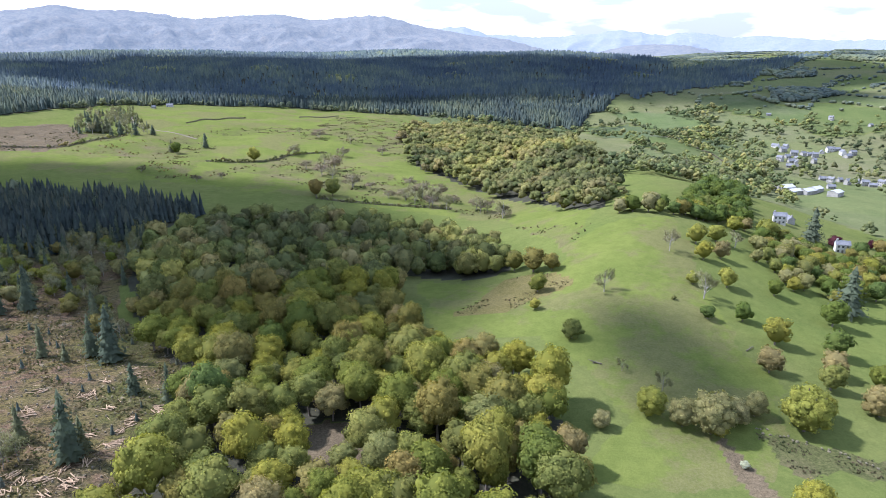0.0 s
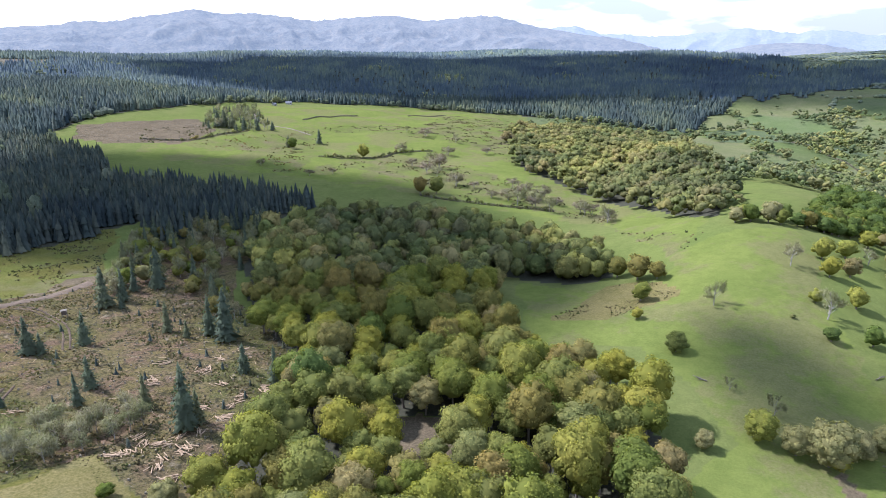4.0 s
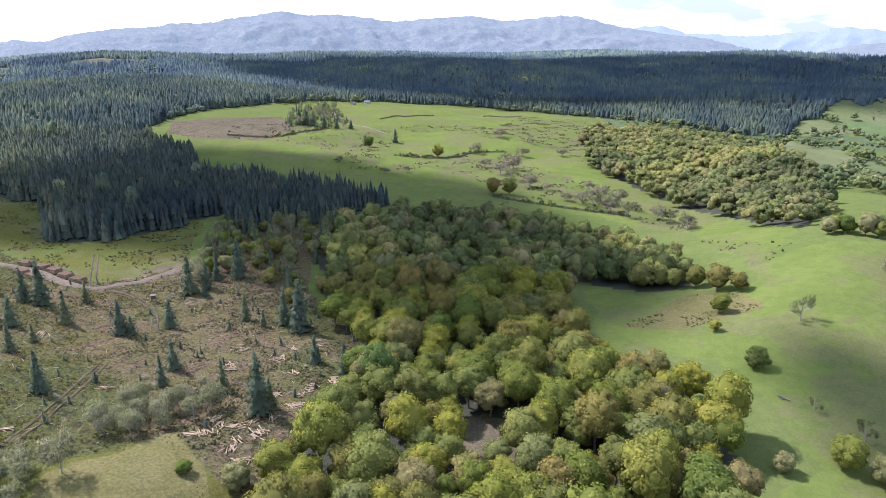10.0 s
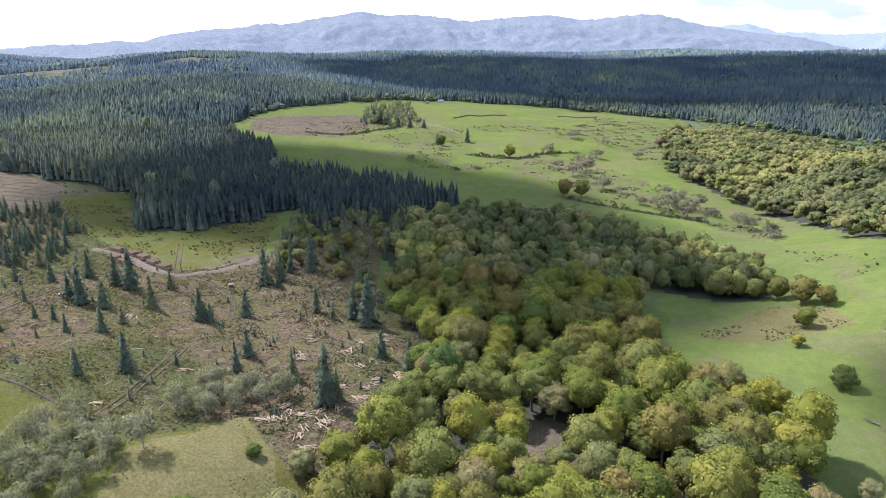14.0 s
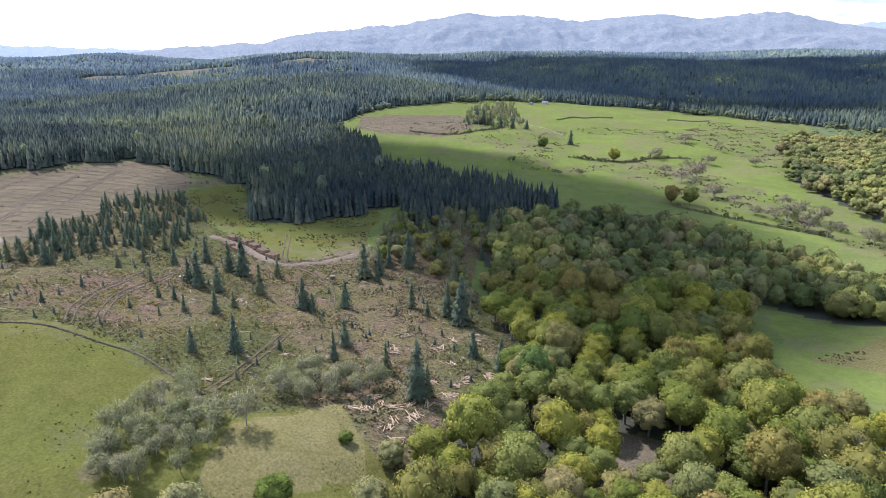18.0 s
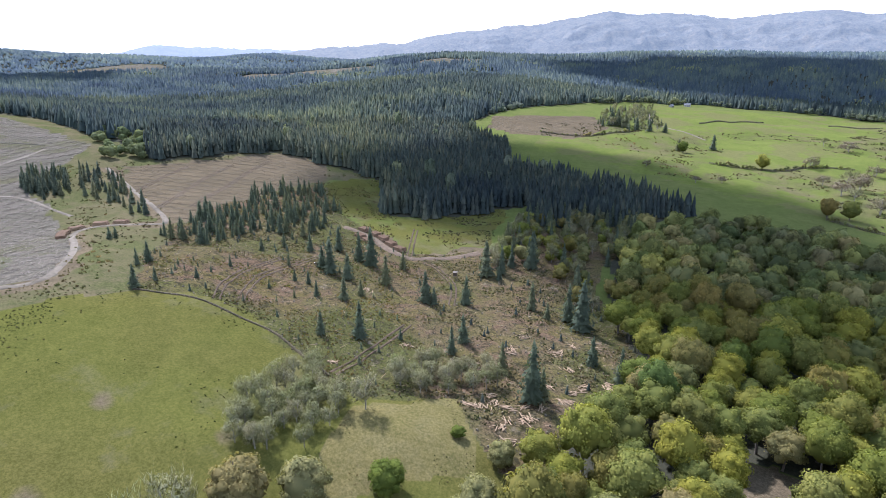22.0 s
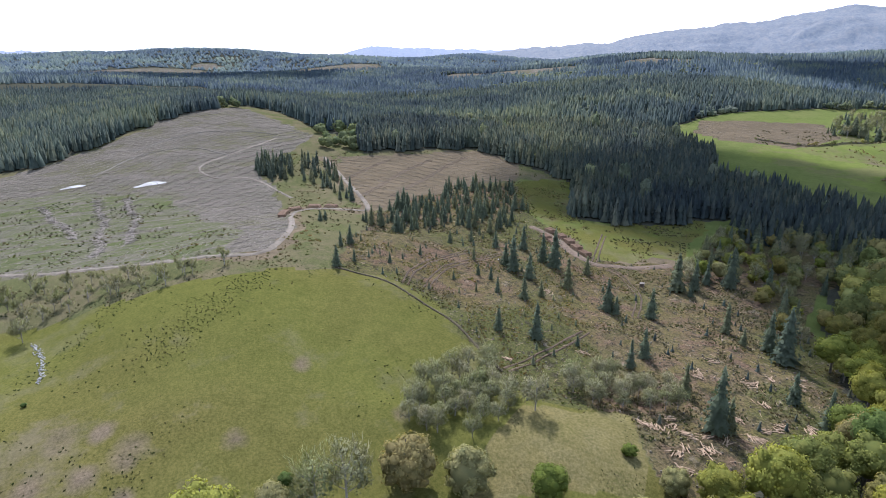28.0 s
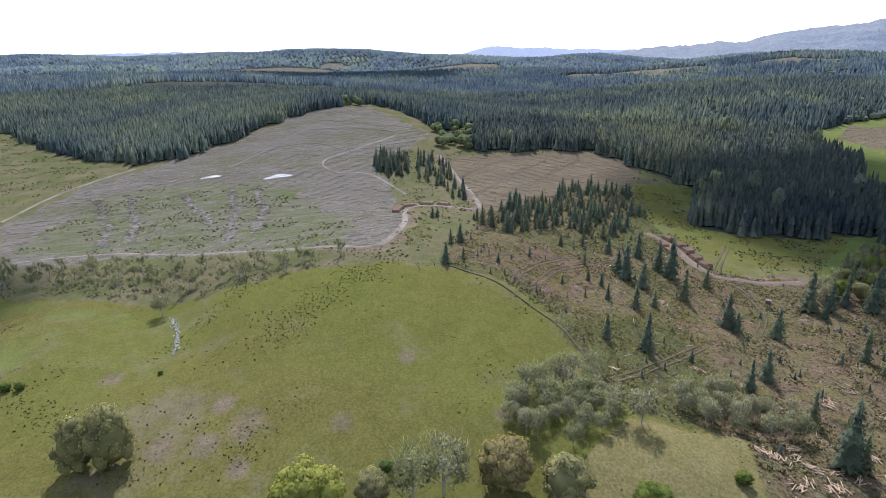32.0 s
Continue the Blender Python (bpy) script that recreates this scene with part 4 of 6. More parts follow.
def bare_branches(seed, high, wide, thick, forks=9):
    """A leafless or budding tree: trunk, limbs, boughs and twigs."""
    g = np.random.default_rng(seed)
    pieces = [tube([(0, 0, -0.5), (g.normal() * 0.2, g.normal() * 0.2, high * 0.4), (g.normal() * 0.5, g.normal() * 0.5, high * 0.9)], [thick, thick * 0.7, thick * 0.15], 6)]
    tips = []
    for k in range(forks):
        a, z0 = g.uniform(0, 6.28), high * g.uniform(0.12, 0.6)
        q = wide * g.uniform(0.6, 1.0) * (1.1 - 0.5 * z0 / high)
        d = np.array([math.cos(a), math.sin(a), 0])
        p0, p1, p2 = np.array([0, 0, z0]), d * q * 0.5 + (0, 0, z0 + high * 0.16), d * q + (0, 0, min(high, z0 + high * g.uniform(0.25, 0.42)))
        pieces.append(tube([p0, p1, p2], [thick * 0.42, thick * 0.27, thick * 0.08], 4))
        for j in range(3):
            s = g.uniform(0.35, 1)
            m = p1 + (p2 - p1) * s
            e = m + unit(g, 1)[0] * wide * 0.3 + (0, 0, wide * 0.16)
            pieces.append(tube([m, (m + e) / 2 + g.normal(size=3) * 0.15, e], [thick * 0.14, thick * 0.09, thick * 0.04], 3))
            tips += [e, (m + e) / 2, m + (e - m) * 0.8, m]
    return join(*pieces), np.array(tips)


def twig_sprays(g, tips, each, long, wide):
    """Fans of thin upright twigs."""
    n = len(tips) * each
    p = np.repeat(tips, each, 0) + g.normal(size=(n, 3)) * 0.35
    d = np.repeat(tips * (0.16, 0.16, 0), each, 0) + g.normal(size=(n, 3)) * 0.38 + (0, 0, 0.9)
    d *= (long * g.uniform(0.5, 1.2, n) / np.linalg.norm(d, axis=1))[:, None]
    a = np.cross(d, unit(g, n))
    a *= (wide / (np.linalg.norm(a, axis=1) + 1e-9))[:, None]
    v = np.stack([p - a, p + a, p + d], 1).reshape(-1, 3)
    nrm = np.repeat(tips * (0.25, 0.25, 0.12) + (0, 0, 0.1), each * 3, 0) + g.normal(size=(n * 3, 3)) * 0.3
    return v, np.arange(n * 3).reshape(-1, 3), nrm / np.linalg.norm(nrm, axis=1)[:, None]


def spruce(seed, tiers, points, droop=0.25, ragged=0.3, up=0.045):
    """A spruce of height 1 and base radius about 0.2: ragged, drooping skirts of boughs."""
    g = np.random.default_rng(seed)
    vs, fs, k = [], [], 0
    for i in range(tiers):
        u = i / tiers
        z = 0.1 + 0.87 * u
        r = 0.2 * (1 - u) ** 0.85 * g.uniform(0.72, 1.2) + 0.012
        h = 0.9 / tiers * 1.9
        a0 = g.uniform(0, 6.28)
        vs.append((0, 0, min(1.0, z + h)))
        for j in range(points * 2):
            a = a0 + math.pi * j / points
            q = r * (g.uniform(1 - ragged, 1.12) if j % 2 == 0 else g.uniform(0.4, 0.62))
            vs.append((q * math.cos(a), q * math.sin(a), z - droop * q + g.normal() * 0.006))
        for j in range(points * 2):
            fs.append((k, k + 1 + j, k + 1 + (j + 1) % (points * 2)))
        k += points * 2 + 1
    vs = np.array(vs)
    n = vs * (1, 1, 0) + (0, 0, up) + g.normal(size=vs.shape) * 0.022
    return vs, np.array(fs), n / np.linalg.norm(n, axis=1)[:, None]


# ---- the land: one sheet to the horizon ----
def any_in(x, y, *polys):
    res = np.zeros(np.shape(x), bool)
    for p in polys:
        res |= inside(p, x, y)
    return res


# bearing, distance, half-width outwards and across of openings in the far forest
CLEARINGS = ((87.5, 2350, 130, 200), (82.5, 2500, 60, 60), (71.5, 2250, 120, 170), (56.5, 1950, 90, 200), (44, 1900, 50, 120), (26, 1950, 40, 130), (84, 1280, 25, 40), (61, 1330, 30, 45))


def clearing(x, y):
    res = np.zeros(np.shape(x), bool)
    for bearing, dist, out, across in CLEARINGS:
        cx, cy = polar(bearing, dist)
        a = math.radians(bearing)
        du = -(x - cx) * math.sin(a) + (y - cy) * math.cos(a) + 0.3 * out * np.sin(x / 31)
        dv = (x - cx) * math.cos(a) + (y - cy) * math.sin(a)
        res |= (du / out) ** 2 + (dv / across) ** 2 < 1
    return res


def wooded(x, y):
    """Where the far forest stands: the ridge and the plateau behind the pastures."""
    r, b = np.hypot(x, y), np.degrees(np.arctan2(-x, y))
    front = np.interp(b, (-31, -28, -24, -20, -15, -12.5, -10, 2, 8, 24, 30, 34, 40, 46, 60, 66, 70, 73.5, 77, 84, 90, 112, 118), (2500, 2000, 1640, 1420, 1330, 1130, 1060, 1150, 1190, 1230, 1060, 980, 860, 660, 640, 600, 575, 585, 760, 850, 900, 950, 3000))
    front = front + 35 * np.sin(b * 2.3) * np.clip((-8 - b) / 4, 0, 1)
    back = np.interp(b, (-31, -26, -20, -15, -10), (2510, 2100, 1900, 2300, 3700))
    return (r > front) & (r < back) & (b > -31) & (b < 118) & ~clearing(x, y)


FIELD_SEEDS = np.column_stack(polar(rng.uniform(-46, 12, 260), np.sqrt(rng.uniform(380 ** 2, 3700 ** 2, 260))))


def field_of(x, y):
    """A tone for each enclosed field, and how far the nearest field boundary is."""
    x, y = np.asarray(x, float), np.asarray(y, float)
    tone, edge = np.full(x.shape, 0.35), np.full(x.shape, 999.0)
    sel = np.where((np.hypot(x, y) > 400) & (np.degrees(np.arctan2(-x, y)) < 2) & (np.degrees(np.arctan2(-x, y)) > -46))[0]
    for k in range(0, len(sel), 20000):
        q = sel[k:k + 20000]
        d = np.hypot(x[q, None] + 9 * np.sin(y[q, None] / 37) - FIELD_SEEDS[None, :, 0], y[q, None] + 9 * np.sin(x[q, None] / 31) - FIELD_SEEDS[None, :, 1])
        o = np.argpartition(d, 1, axis=1)[:, :2]
        a, b = d[np.arange(len(q)), o[:, 0]], d[np.arange(len(q)), o[:, 1]]
        near = np.where(a < b, o[:, 0], o[:, 1])
        tone[q] = (near * 0.618) % 1
        edge[q] = np.abs(a - b) / 2
    return tone, edge


def off_line(x, y, line):
    """How far places lie from a plan line."""
    best = np.full(np.shape(x), 1e9)
    for (x1, y1), (x2, y2) in zip(line[:-1], line[1:]):
        u = np.clip(((x - x1) * (x2 - x1) + (y - y1) * (y2 - y1)) / ((x2 - x1) ** 2 + (y2 - y1) ** 2), 0, 1)
        best = np.minimum(best, np.hypot(x - x1 - u * (x2 - x1), y - y1 - u * (y2 - y1)))
    return best


def land():
    fine = np.arange(-44, 117, 0.4)
    coarse = np.arange(120, 314, 4.0)
    bear = np.concatenate([fine, coarse])
    rad = np.concatenate([[0.5, 12, 24, 36, 46], np.exp(np.linspace(math.log(54), math.log(4880), 310))])
    B, Rr = np.meshgrid(bear, rad)
    X, Y = polar(B, Rr)
    Z = ground(X, Y)
    n, m = len(rad), len(bear)
    i, j = np.meshgrid(np.arange(n - 1), np.arange(m), indexing="ij")
    j2 = (j + 1) % m
    f = np.stack([i * m + j, i * m + j2, (i + 1) * m + j2, (i + 1) * m + j], -1).reshape(-1, 4)[:, ::-1]
    x, y = X.ravel(), Y.ravel()
    wob = 2.0
    xw, yw = x + wob * np.sin(y / 6.1 + np.sin(x / 9)), y + wob * np.sin(x / 7.3 + np.sin(y / 8))
    covers = (("bright", (UPLAND, DRUMLIN)), ("olive", (DOME, GLADE)), ("rough", (HEATH, MARSH, BURN, DITCH)), ("straw", (BANK, RUSHES)), ("brown", (REPLANT, UPBROWN)),
              ("grey", (GREY_FELL,)), ("mossy", (MOSSY,)), ("felled", (FELLED, MIXED)), ("forest", (PLANT_MAIN, PLANT_WEST, OAK_WOOD, FAR_WOOD)))
    attrs = []
    for key, polys in covers:
        a = any_in(xw, yw, *polys)
        if key == "forest":
            a |= wooded(x, y) & ~any_in(x, y, UPBROWN, UPLAND)
        if key == "olive":
            a |= np.hypot(x + 170, y + 20) < 175
        if key == "rough":
            a |= (B.ravel() > 42) & (B.ravel() < 119) & (Rr.ravel() > 235) & ~any_in(x, y, DOME, GLADE)
        if key == "forest":
            a &= ~((np.hypot(x - GAP[0], y - GAP[1]) < 11) | (np.hypot(x - GLEAM[0], y - GLEAM[1]) < 9))
        if key == "grey":
            a |= clearing(x, y)
        if key == "brown":
            a |= (off_line(xw, yw, TRACK_B) < 9) | (off_line(xw, yw, TRACK_A) < 5) | (np.hypot(x - GLEAM[0], y - GLEAM[1]) < 9)
            a |= np.hypot(x - GAP[0], y - GAP[1]) < 11
        a = a.astype(float)
        if key in ("felled", "rough"):
            by_wood = off_line(xw, yw, ((-72, 101), (-73, 150), (-84, 185), (-113, 219))) < 26
            a = np.where(by_wood & inside(FELLED, xw, yw), 0.7 if key == "felled" else 1.0, a)
        if key in ("olive", "bright"):
            a = np.where(inside(GLADE, xw, yw), 0.6 if key == "olive" else 0.7, a)
            a = np.where(inside(LOWFIELD, xw, yw), 0.62 if key == "olive" else 1.0, a)
        if key == "rough":
            a = np.where(inside(LOWFIELD, xw, yw), 0.0, a)
        if key == "rough":
            a = np.where(any_in(xw, yw, RUSHY_A, RUSHY_B, RUSHY_C, RUSHY_D, RUSHY_E, RUSHY_F, RUSHY_G, RUSHY_H, RUSHY_I), 0.46, a)
        if key == "brown":
            a = np.where(inside(PATH, x, y), 0.75, a)
            for cx, cy, w in WORN:
                a = np.maximum(a, 0.62 * np.exp(-0.5 * (((x - cx) * 0.75) ** 2 + (y - cy) ** 2) / (w * 0.62) ** 2))
        attrs.append((key, a))
    attrs.append(("tone", field_of(x, y)[0]))
    me = mesh_of("ground", np.stack([x, y, Z.ravel()], -1), f, None, M_LAND, True, attrs)
    return tagged(new("ground", me), "rolling green pasture, felled slopes and woodland floor", "ground", kind="structure")


land()

# bearing and height of the skylines, in degrees over the horizon
FELL_LINE = ((-27, 0.1), (-24, 0.4), (-21, 0.95), (-18, 1.2), (-15, 0.9), (-12, 0.2), (-10.6, 0.25), (-7.6, 1.0), (-5.7, 1.56), (-3.2, 1.8), (1.3, 2.5), (3.3, 2.95), (4.6, 3.35), (6, 3.5), (8.8, 3.3), (11.3, 3.02),
             (13.7, 3.5), (16.7, 3.4), (19.6, 3.1), (21.6, 3.02), (23.5, 3.35), (25.4, 3.55), (28, 3.45), (29.3, 3.58), (30.4, 3.8), (31.6, 3.55), (33.5, 3.28), (36.5, 2.7), (39, 2.65), (40.2, 2.4), (45, 1.95), (47.3, 1.42), (48.3, 1.02),
             (49.8, 1.3), (50.8, 1.02), (55.3, 0.78), (57.8, 0.4), (60, 0.2), (64, 0.05))
FAR_LINE = ((-44, 1.2), (-34, 1.35), (-30, 1.35), (-28, 1.6), (-25.6, 1.76), (-23.6, 1.56), (-21.9, 1.95), (-20.1, 2.1), (-18.2, 1.7), (-17.4, 2.08), (-16.6, 2.12), (-14.2, 2.3), (-12.9, 1.9), (-11.7, 2.12), (-11, 1.74), (-8.6, 1.8), (-7.1, 1.66),
            (-5.6, 1.95), (-3.2, 1.95), (-2.7, 2.42), (-0.7, 2.7), (0.8, 2.3), (2.8, 2.68), (4.2, 2.76), (6, 2.2), (20, 1.5), (48, 0.8), (54, 0.58), (58.5, 0.6), (64.8, 0.76), (69.2, 0.9), (72, 0.1), (90.6, 0.1), (94.2, 0.44), (100, 0.3), (104, 0.2), (107.5, -0.1), (118, -0.1))


def fells(name, line, near, far, mat, seed, label):
    b = np.arange(line[0][0], line[-1][0], 0.25)
    k, h = np.array(line).T
    top = np.interp(b, k, h)
    top = np.convolve(np.pad(top, 3, mode="edge"), np.ones(7) / 7, "valid")
    top = top - 0.08 + 0.05 * np.sin(b * 2.9 + seed) * np.sin(b * 1.3) + 0.035 * np.sin(b * 7.7 + 2 * np.sin(b * 3.1))
    u = np.linspace(0, 1, 44)
    B, U = np.meshgrid(b, u)
    r = near + (far - near) * U
    x, y = polar(B, r)
    crest = (100 + far * np.tan(np.radians(top)))[None]
    rough = np.zeros_like(x)
    for s, a in ((260, 1.0), (120, 0.55), (55, 0.34), (26, 0.22)):
        ph = seed * 1.7 + s
        rough += a * (1 - 2 * np.abs(np.sin(x / s + 1.3 * np.sin(y / (s * 1.3) + ph)) * np.cos(y / s * 0.8 + 0.9 * np.sin(x / (s * 1.1) - ph))))
    z = 50 + (crest - 50) * U ** 0.75 + rough * 30 * np.sin(np.pi * U) * (1.15 - U) * np.clip(crest - 60, 10, None) / 220
    i, j = np.meshgrid(np.arange(len(u) - 1), np.arange(len(b) - 1), indexing="ij")
    m = len(b)
    f = np.stack([i * m + j, (i + 1) * m + j, (i + 1) * m + j + 1, i * m + j + 1], -1).reshape(-1, 4)[:, ::-1]
    me = mesh_of(name, np.stack([x.ravel(), y.ravel(), z.ravel()], -1), f, None, mat, True)
    return tagged(new(name, me), label, "mountains", kind="structure")


fells("backdrop_fells", FELL_LINE, 3600, 4300, M_FELLS, 1, "mountain range on the horizon, blue-grey with painted haze")
fells("backdrop_far_fells", FAR_LINE, 4250, 4700, M_FELLS_FAR, 4, "craggy mountains far behind the range, pale blue with painted haze")


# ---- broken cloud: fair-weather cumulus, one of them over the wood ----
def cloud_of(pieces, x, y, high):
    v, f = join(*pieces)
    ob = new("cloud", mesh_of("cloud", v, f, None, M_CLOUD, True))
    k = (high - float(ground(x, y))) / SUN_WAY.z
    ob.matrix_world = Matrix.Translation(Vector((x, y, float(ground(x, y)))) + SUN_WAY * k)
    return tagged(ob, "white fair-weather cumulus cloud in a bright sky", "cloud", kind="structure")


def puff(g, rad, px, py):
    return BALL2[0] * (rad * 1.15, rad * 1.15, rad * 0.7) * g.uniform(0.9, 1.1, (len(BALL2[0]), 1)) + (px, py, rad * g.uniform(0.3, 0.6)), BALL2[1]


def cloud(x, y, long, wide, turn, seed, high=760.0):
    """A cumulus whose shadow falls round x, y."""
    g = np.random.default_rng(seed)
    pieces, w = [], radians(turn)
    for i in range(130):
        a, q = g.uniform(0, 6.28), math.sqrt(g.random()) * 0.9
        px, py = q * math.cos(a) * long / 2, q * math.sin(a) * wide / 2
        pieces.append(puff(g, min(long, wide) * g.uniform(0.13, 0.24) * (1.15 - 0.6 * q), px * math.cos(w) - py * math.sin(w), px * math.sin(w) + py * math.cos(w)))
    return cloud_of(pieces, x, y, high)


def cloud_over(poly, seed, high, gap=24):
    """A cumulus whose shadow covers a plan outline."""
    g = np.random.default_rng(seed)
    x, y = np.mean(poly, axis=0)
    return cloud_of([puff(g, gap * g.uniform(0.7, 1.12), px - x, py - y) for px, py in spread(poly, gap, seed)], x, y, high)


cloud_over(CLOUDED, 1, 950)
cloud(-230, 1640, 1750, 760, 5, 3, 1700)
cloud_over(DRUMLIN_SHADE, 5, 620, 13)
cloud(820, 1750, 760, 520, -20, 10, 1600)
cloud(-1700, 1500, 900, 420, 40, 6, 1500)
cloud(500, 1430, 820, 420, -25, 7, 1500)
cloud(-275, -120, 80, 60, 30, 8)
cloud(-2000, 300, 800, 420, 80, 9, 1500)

# ---- trees ----
def part(name, me, parent, label=""):
    ob = new(name, me)
    ob.parent = parent
    return tagged(ob, label)


def thing(name, label, category, group="", m=None):
    ob = tagged(new(name), label, category, group)
    if m is not None:
        ob.matrix_world = m
    return ob


def placed(x, y, turn=0.0, size=1.0, tall=1.0, sink=0.1):
    return Matrix.Translation((x, y, float(ground(x, y)) - sink)) @ Matrix.Rotation(turn, 4, "Z") @ Matrix.Diagonal((size, size, size * tall, 1))


# crowns of a tree 15 m high and 10 m wide
OAK_SHAPES = [crown(20 + k, 5.0 + 0.3 * (k % 3), 15.0, 3.5, 38 + k % 5, 1500, 0.24, lump=(0.24, 0.38), dome=0.74) for k in range(6)]
OAK_STEMS = [stem(40 + k, 15.0, 0.34, 5, 3.4) for k in range(3)]
FIELD_SHAPES = [crown(30 + k, 5.1 + 0.3 * (k % 3), 13.0, -1.2, 48 + k % 5, 1900, 0.23, lump=(0.22, 0.36), dome=0.74) for k in range(6)]
LIGHT_SHAPES = [crown(36 + k, 5.1, 13.5, -0.6, 22, 500, 0.36, fill=0.76, lump=(0.26, 0.4), dome=0.72) for k in range(6)]
STEM_MESH = [mesh_of("trunk", *s, None, M_BARK, True) for s in OAK_STEMS]
CROWN_MESH = {}


def crown_mesh(k, mat, shapes):
    key = (k, mat.name, id(shapes))
    if key not in CROWN_MESH:
        CROWN_MESH[key] = mesh_of("crown", *shapes[k], mat)
    return CROWN_MESH[key]


def broadleaf(x, y, wide, mat, label, group="", tall=1.0, name="broadleaf_tree", cat="tree", sink=0.1, shapes=OAK_SHAPES):
    """A leafy tree whose crown is so many metres wide."""
    k = int(rng.integers(6))
    t = thing(name, label, cat, group, placed(x, y, rng.uniform(0, 6.28), wide / (11.2 if shapes is OAK_SHAPES else 12.6), tall, sink))
    part("trunk", STEM_MESH[k % 3], t)
    part("crown", crown_mesh(k, mat, shapes), t)
    return t


FAR_LITE = [crown(160 + k, 5.2, 12.0, 0.4, 5, 16, 0.9, fill=0.92) for k in range(6)]
FAR_OAKS = [crown(60 + k, 5.2, 13.0, 0.2, 9, 110, 0.43, fill=0.82, lump=(0.34, 0.5)) for k in range(6)]

wood = spread(OAK_WOOD, 8.8, 11, 1.0, 3.0)
wood = wood[(np.hypot(wood[:, 0] - GAP[0], wood[:, 1] - GAP[1]) > 10.5) & (np.hypot(wood[:, 0] - GLEAM[0], wood[:, 1] - GLEAM[1]) > 8.5)]
order = np.argsort(np.hypot(wood[:, 0], wood[:, 1]))
wood = wood[order]
near_wood, rest_wood = wood[:300], wood[300:]
for x, y in near_wood:
    u = rng.random()
    mat = M_OAK if u < 0.88 else M_BROWN if u < 0.91 else M_GREEN if u < 0.94 else M_LIME
    lab = {M_OAK: "oak in fresh yellow-green spring leaf in the wood", M_BROWN: "oak with bronze young leaves in the wood", M_GREEN: "dark green leafy tree in the oak wood",
           M_LIME: "bright yellow-green leafy tree in the wood"}[mat]
    broadleaf(x, y, rng.uniform(8.0, 14.5), mat, lab, "oak wood", rng.uniform(0.8, 1.15), "oak_tree")


def far_trees(name, xy, wide, tall, label, seed, mat=None, shapes=None):
    p = on_land(xy)
    g = np.random.default_rng(seed)
    s = g.uniform(0.62, 1.35, len(p))
    return scattered(name, shapes or FAR_OAKS, p, np.column_stack([s * wide / 10.5, s * tall * g.uniform(0.85, 1.15, len(p))]), mat or M_OAK_FAR, label, "woodland", seed)


far_trees("oak_woodland", rest_wood, 10.0, 1.0, "dense oak wood in yellow-green spring leaf", 5, None, LIGHT_SHAPES)
far_trees("distant_oak_woodland", spread(FAR_WOOD, 9.3, 12, 0.95, 8.0), 13.2, 1.05, "oak wood with olive and bronze spring crowns on a slope", 6, M_OAK_DIST)

SPRUCE_MID = [spruce(80 + k, 4, 5, up=0.05) for k in range(5)]
SPRUCE_DIM = [spruce(95 + k, 1, 3, ragged=0.3, up=0.1) for k in range(6)]
SPRUCE_FAR = [spruce(90 + k, 2, 4, ragged=0.3, up=0.06) for k in range(5)]


def conifers(name, xy, high, label, seed, shapes, mat, fat=1.0):
    p = on_land(xy)
    g = np.random.default_rng(seed)
    h = high * g.uniform(0.66, 1.14, len(p))
    return scattered(name, shapes, p, np.column_stack([h * fat * g.uniform(0.85, 1.15, len(p)), h]), mat, label, "conifer forest", seed)


conifers("spruce_plantation", spread(PLANT_MAIN, 3.9, 21, 0.95, 6.0), 16.5, "dense dark green spruce plantation", 31, SPRUCE_MID, M_NEEDLE_FAR, 0.92)
far_trees("plantation_birches", spread(PLANT_MAIN, 34.0, 23, 0.4), 7.5, 1.4, "pale green birches standing in the spruce plantation", 24, M_BIRCH_FAR, LIGHT_SHAPES)
xs = spread(PLANT_WEST, 5.0, 22, 0.96, 8.0)
xs = xs[np.hypot(xs[:, 0], xs[:, 1]) < 1250]
conifers("west_spruce_plantation", xs, 16.5, "dark blue-green spruce plantation on a hill", 32, SPRUCE_FAR, M_NEEDLE_RIDGE, 1.05)


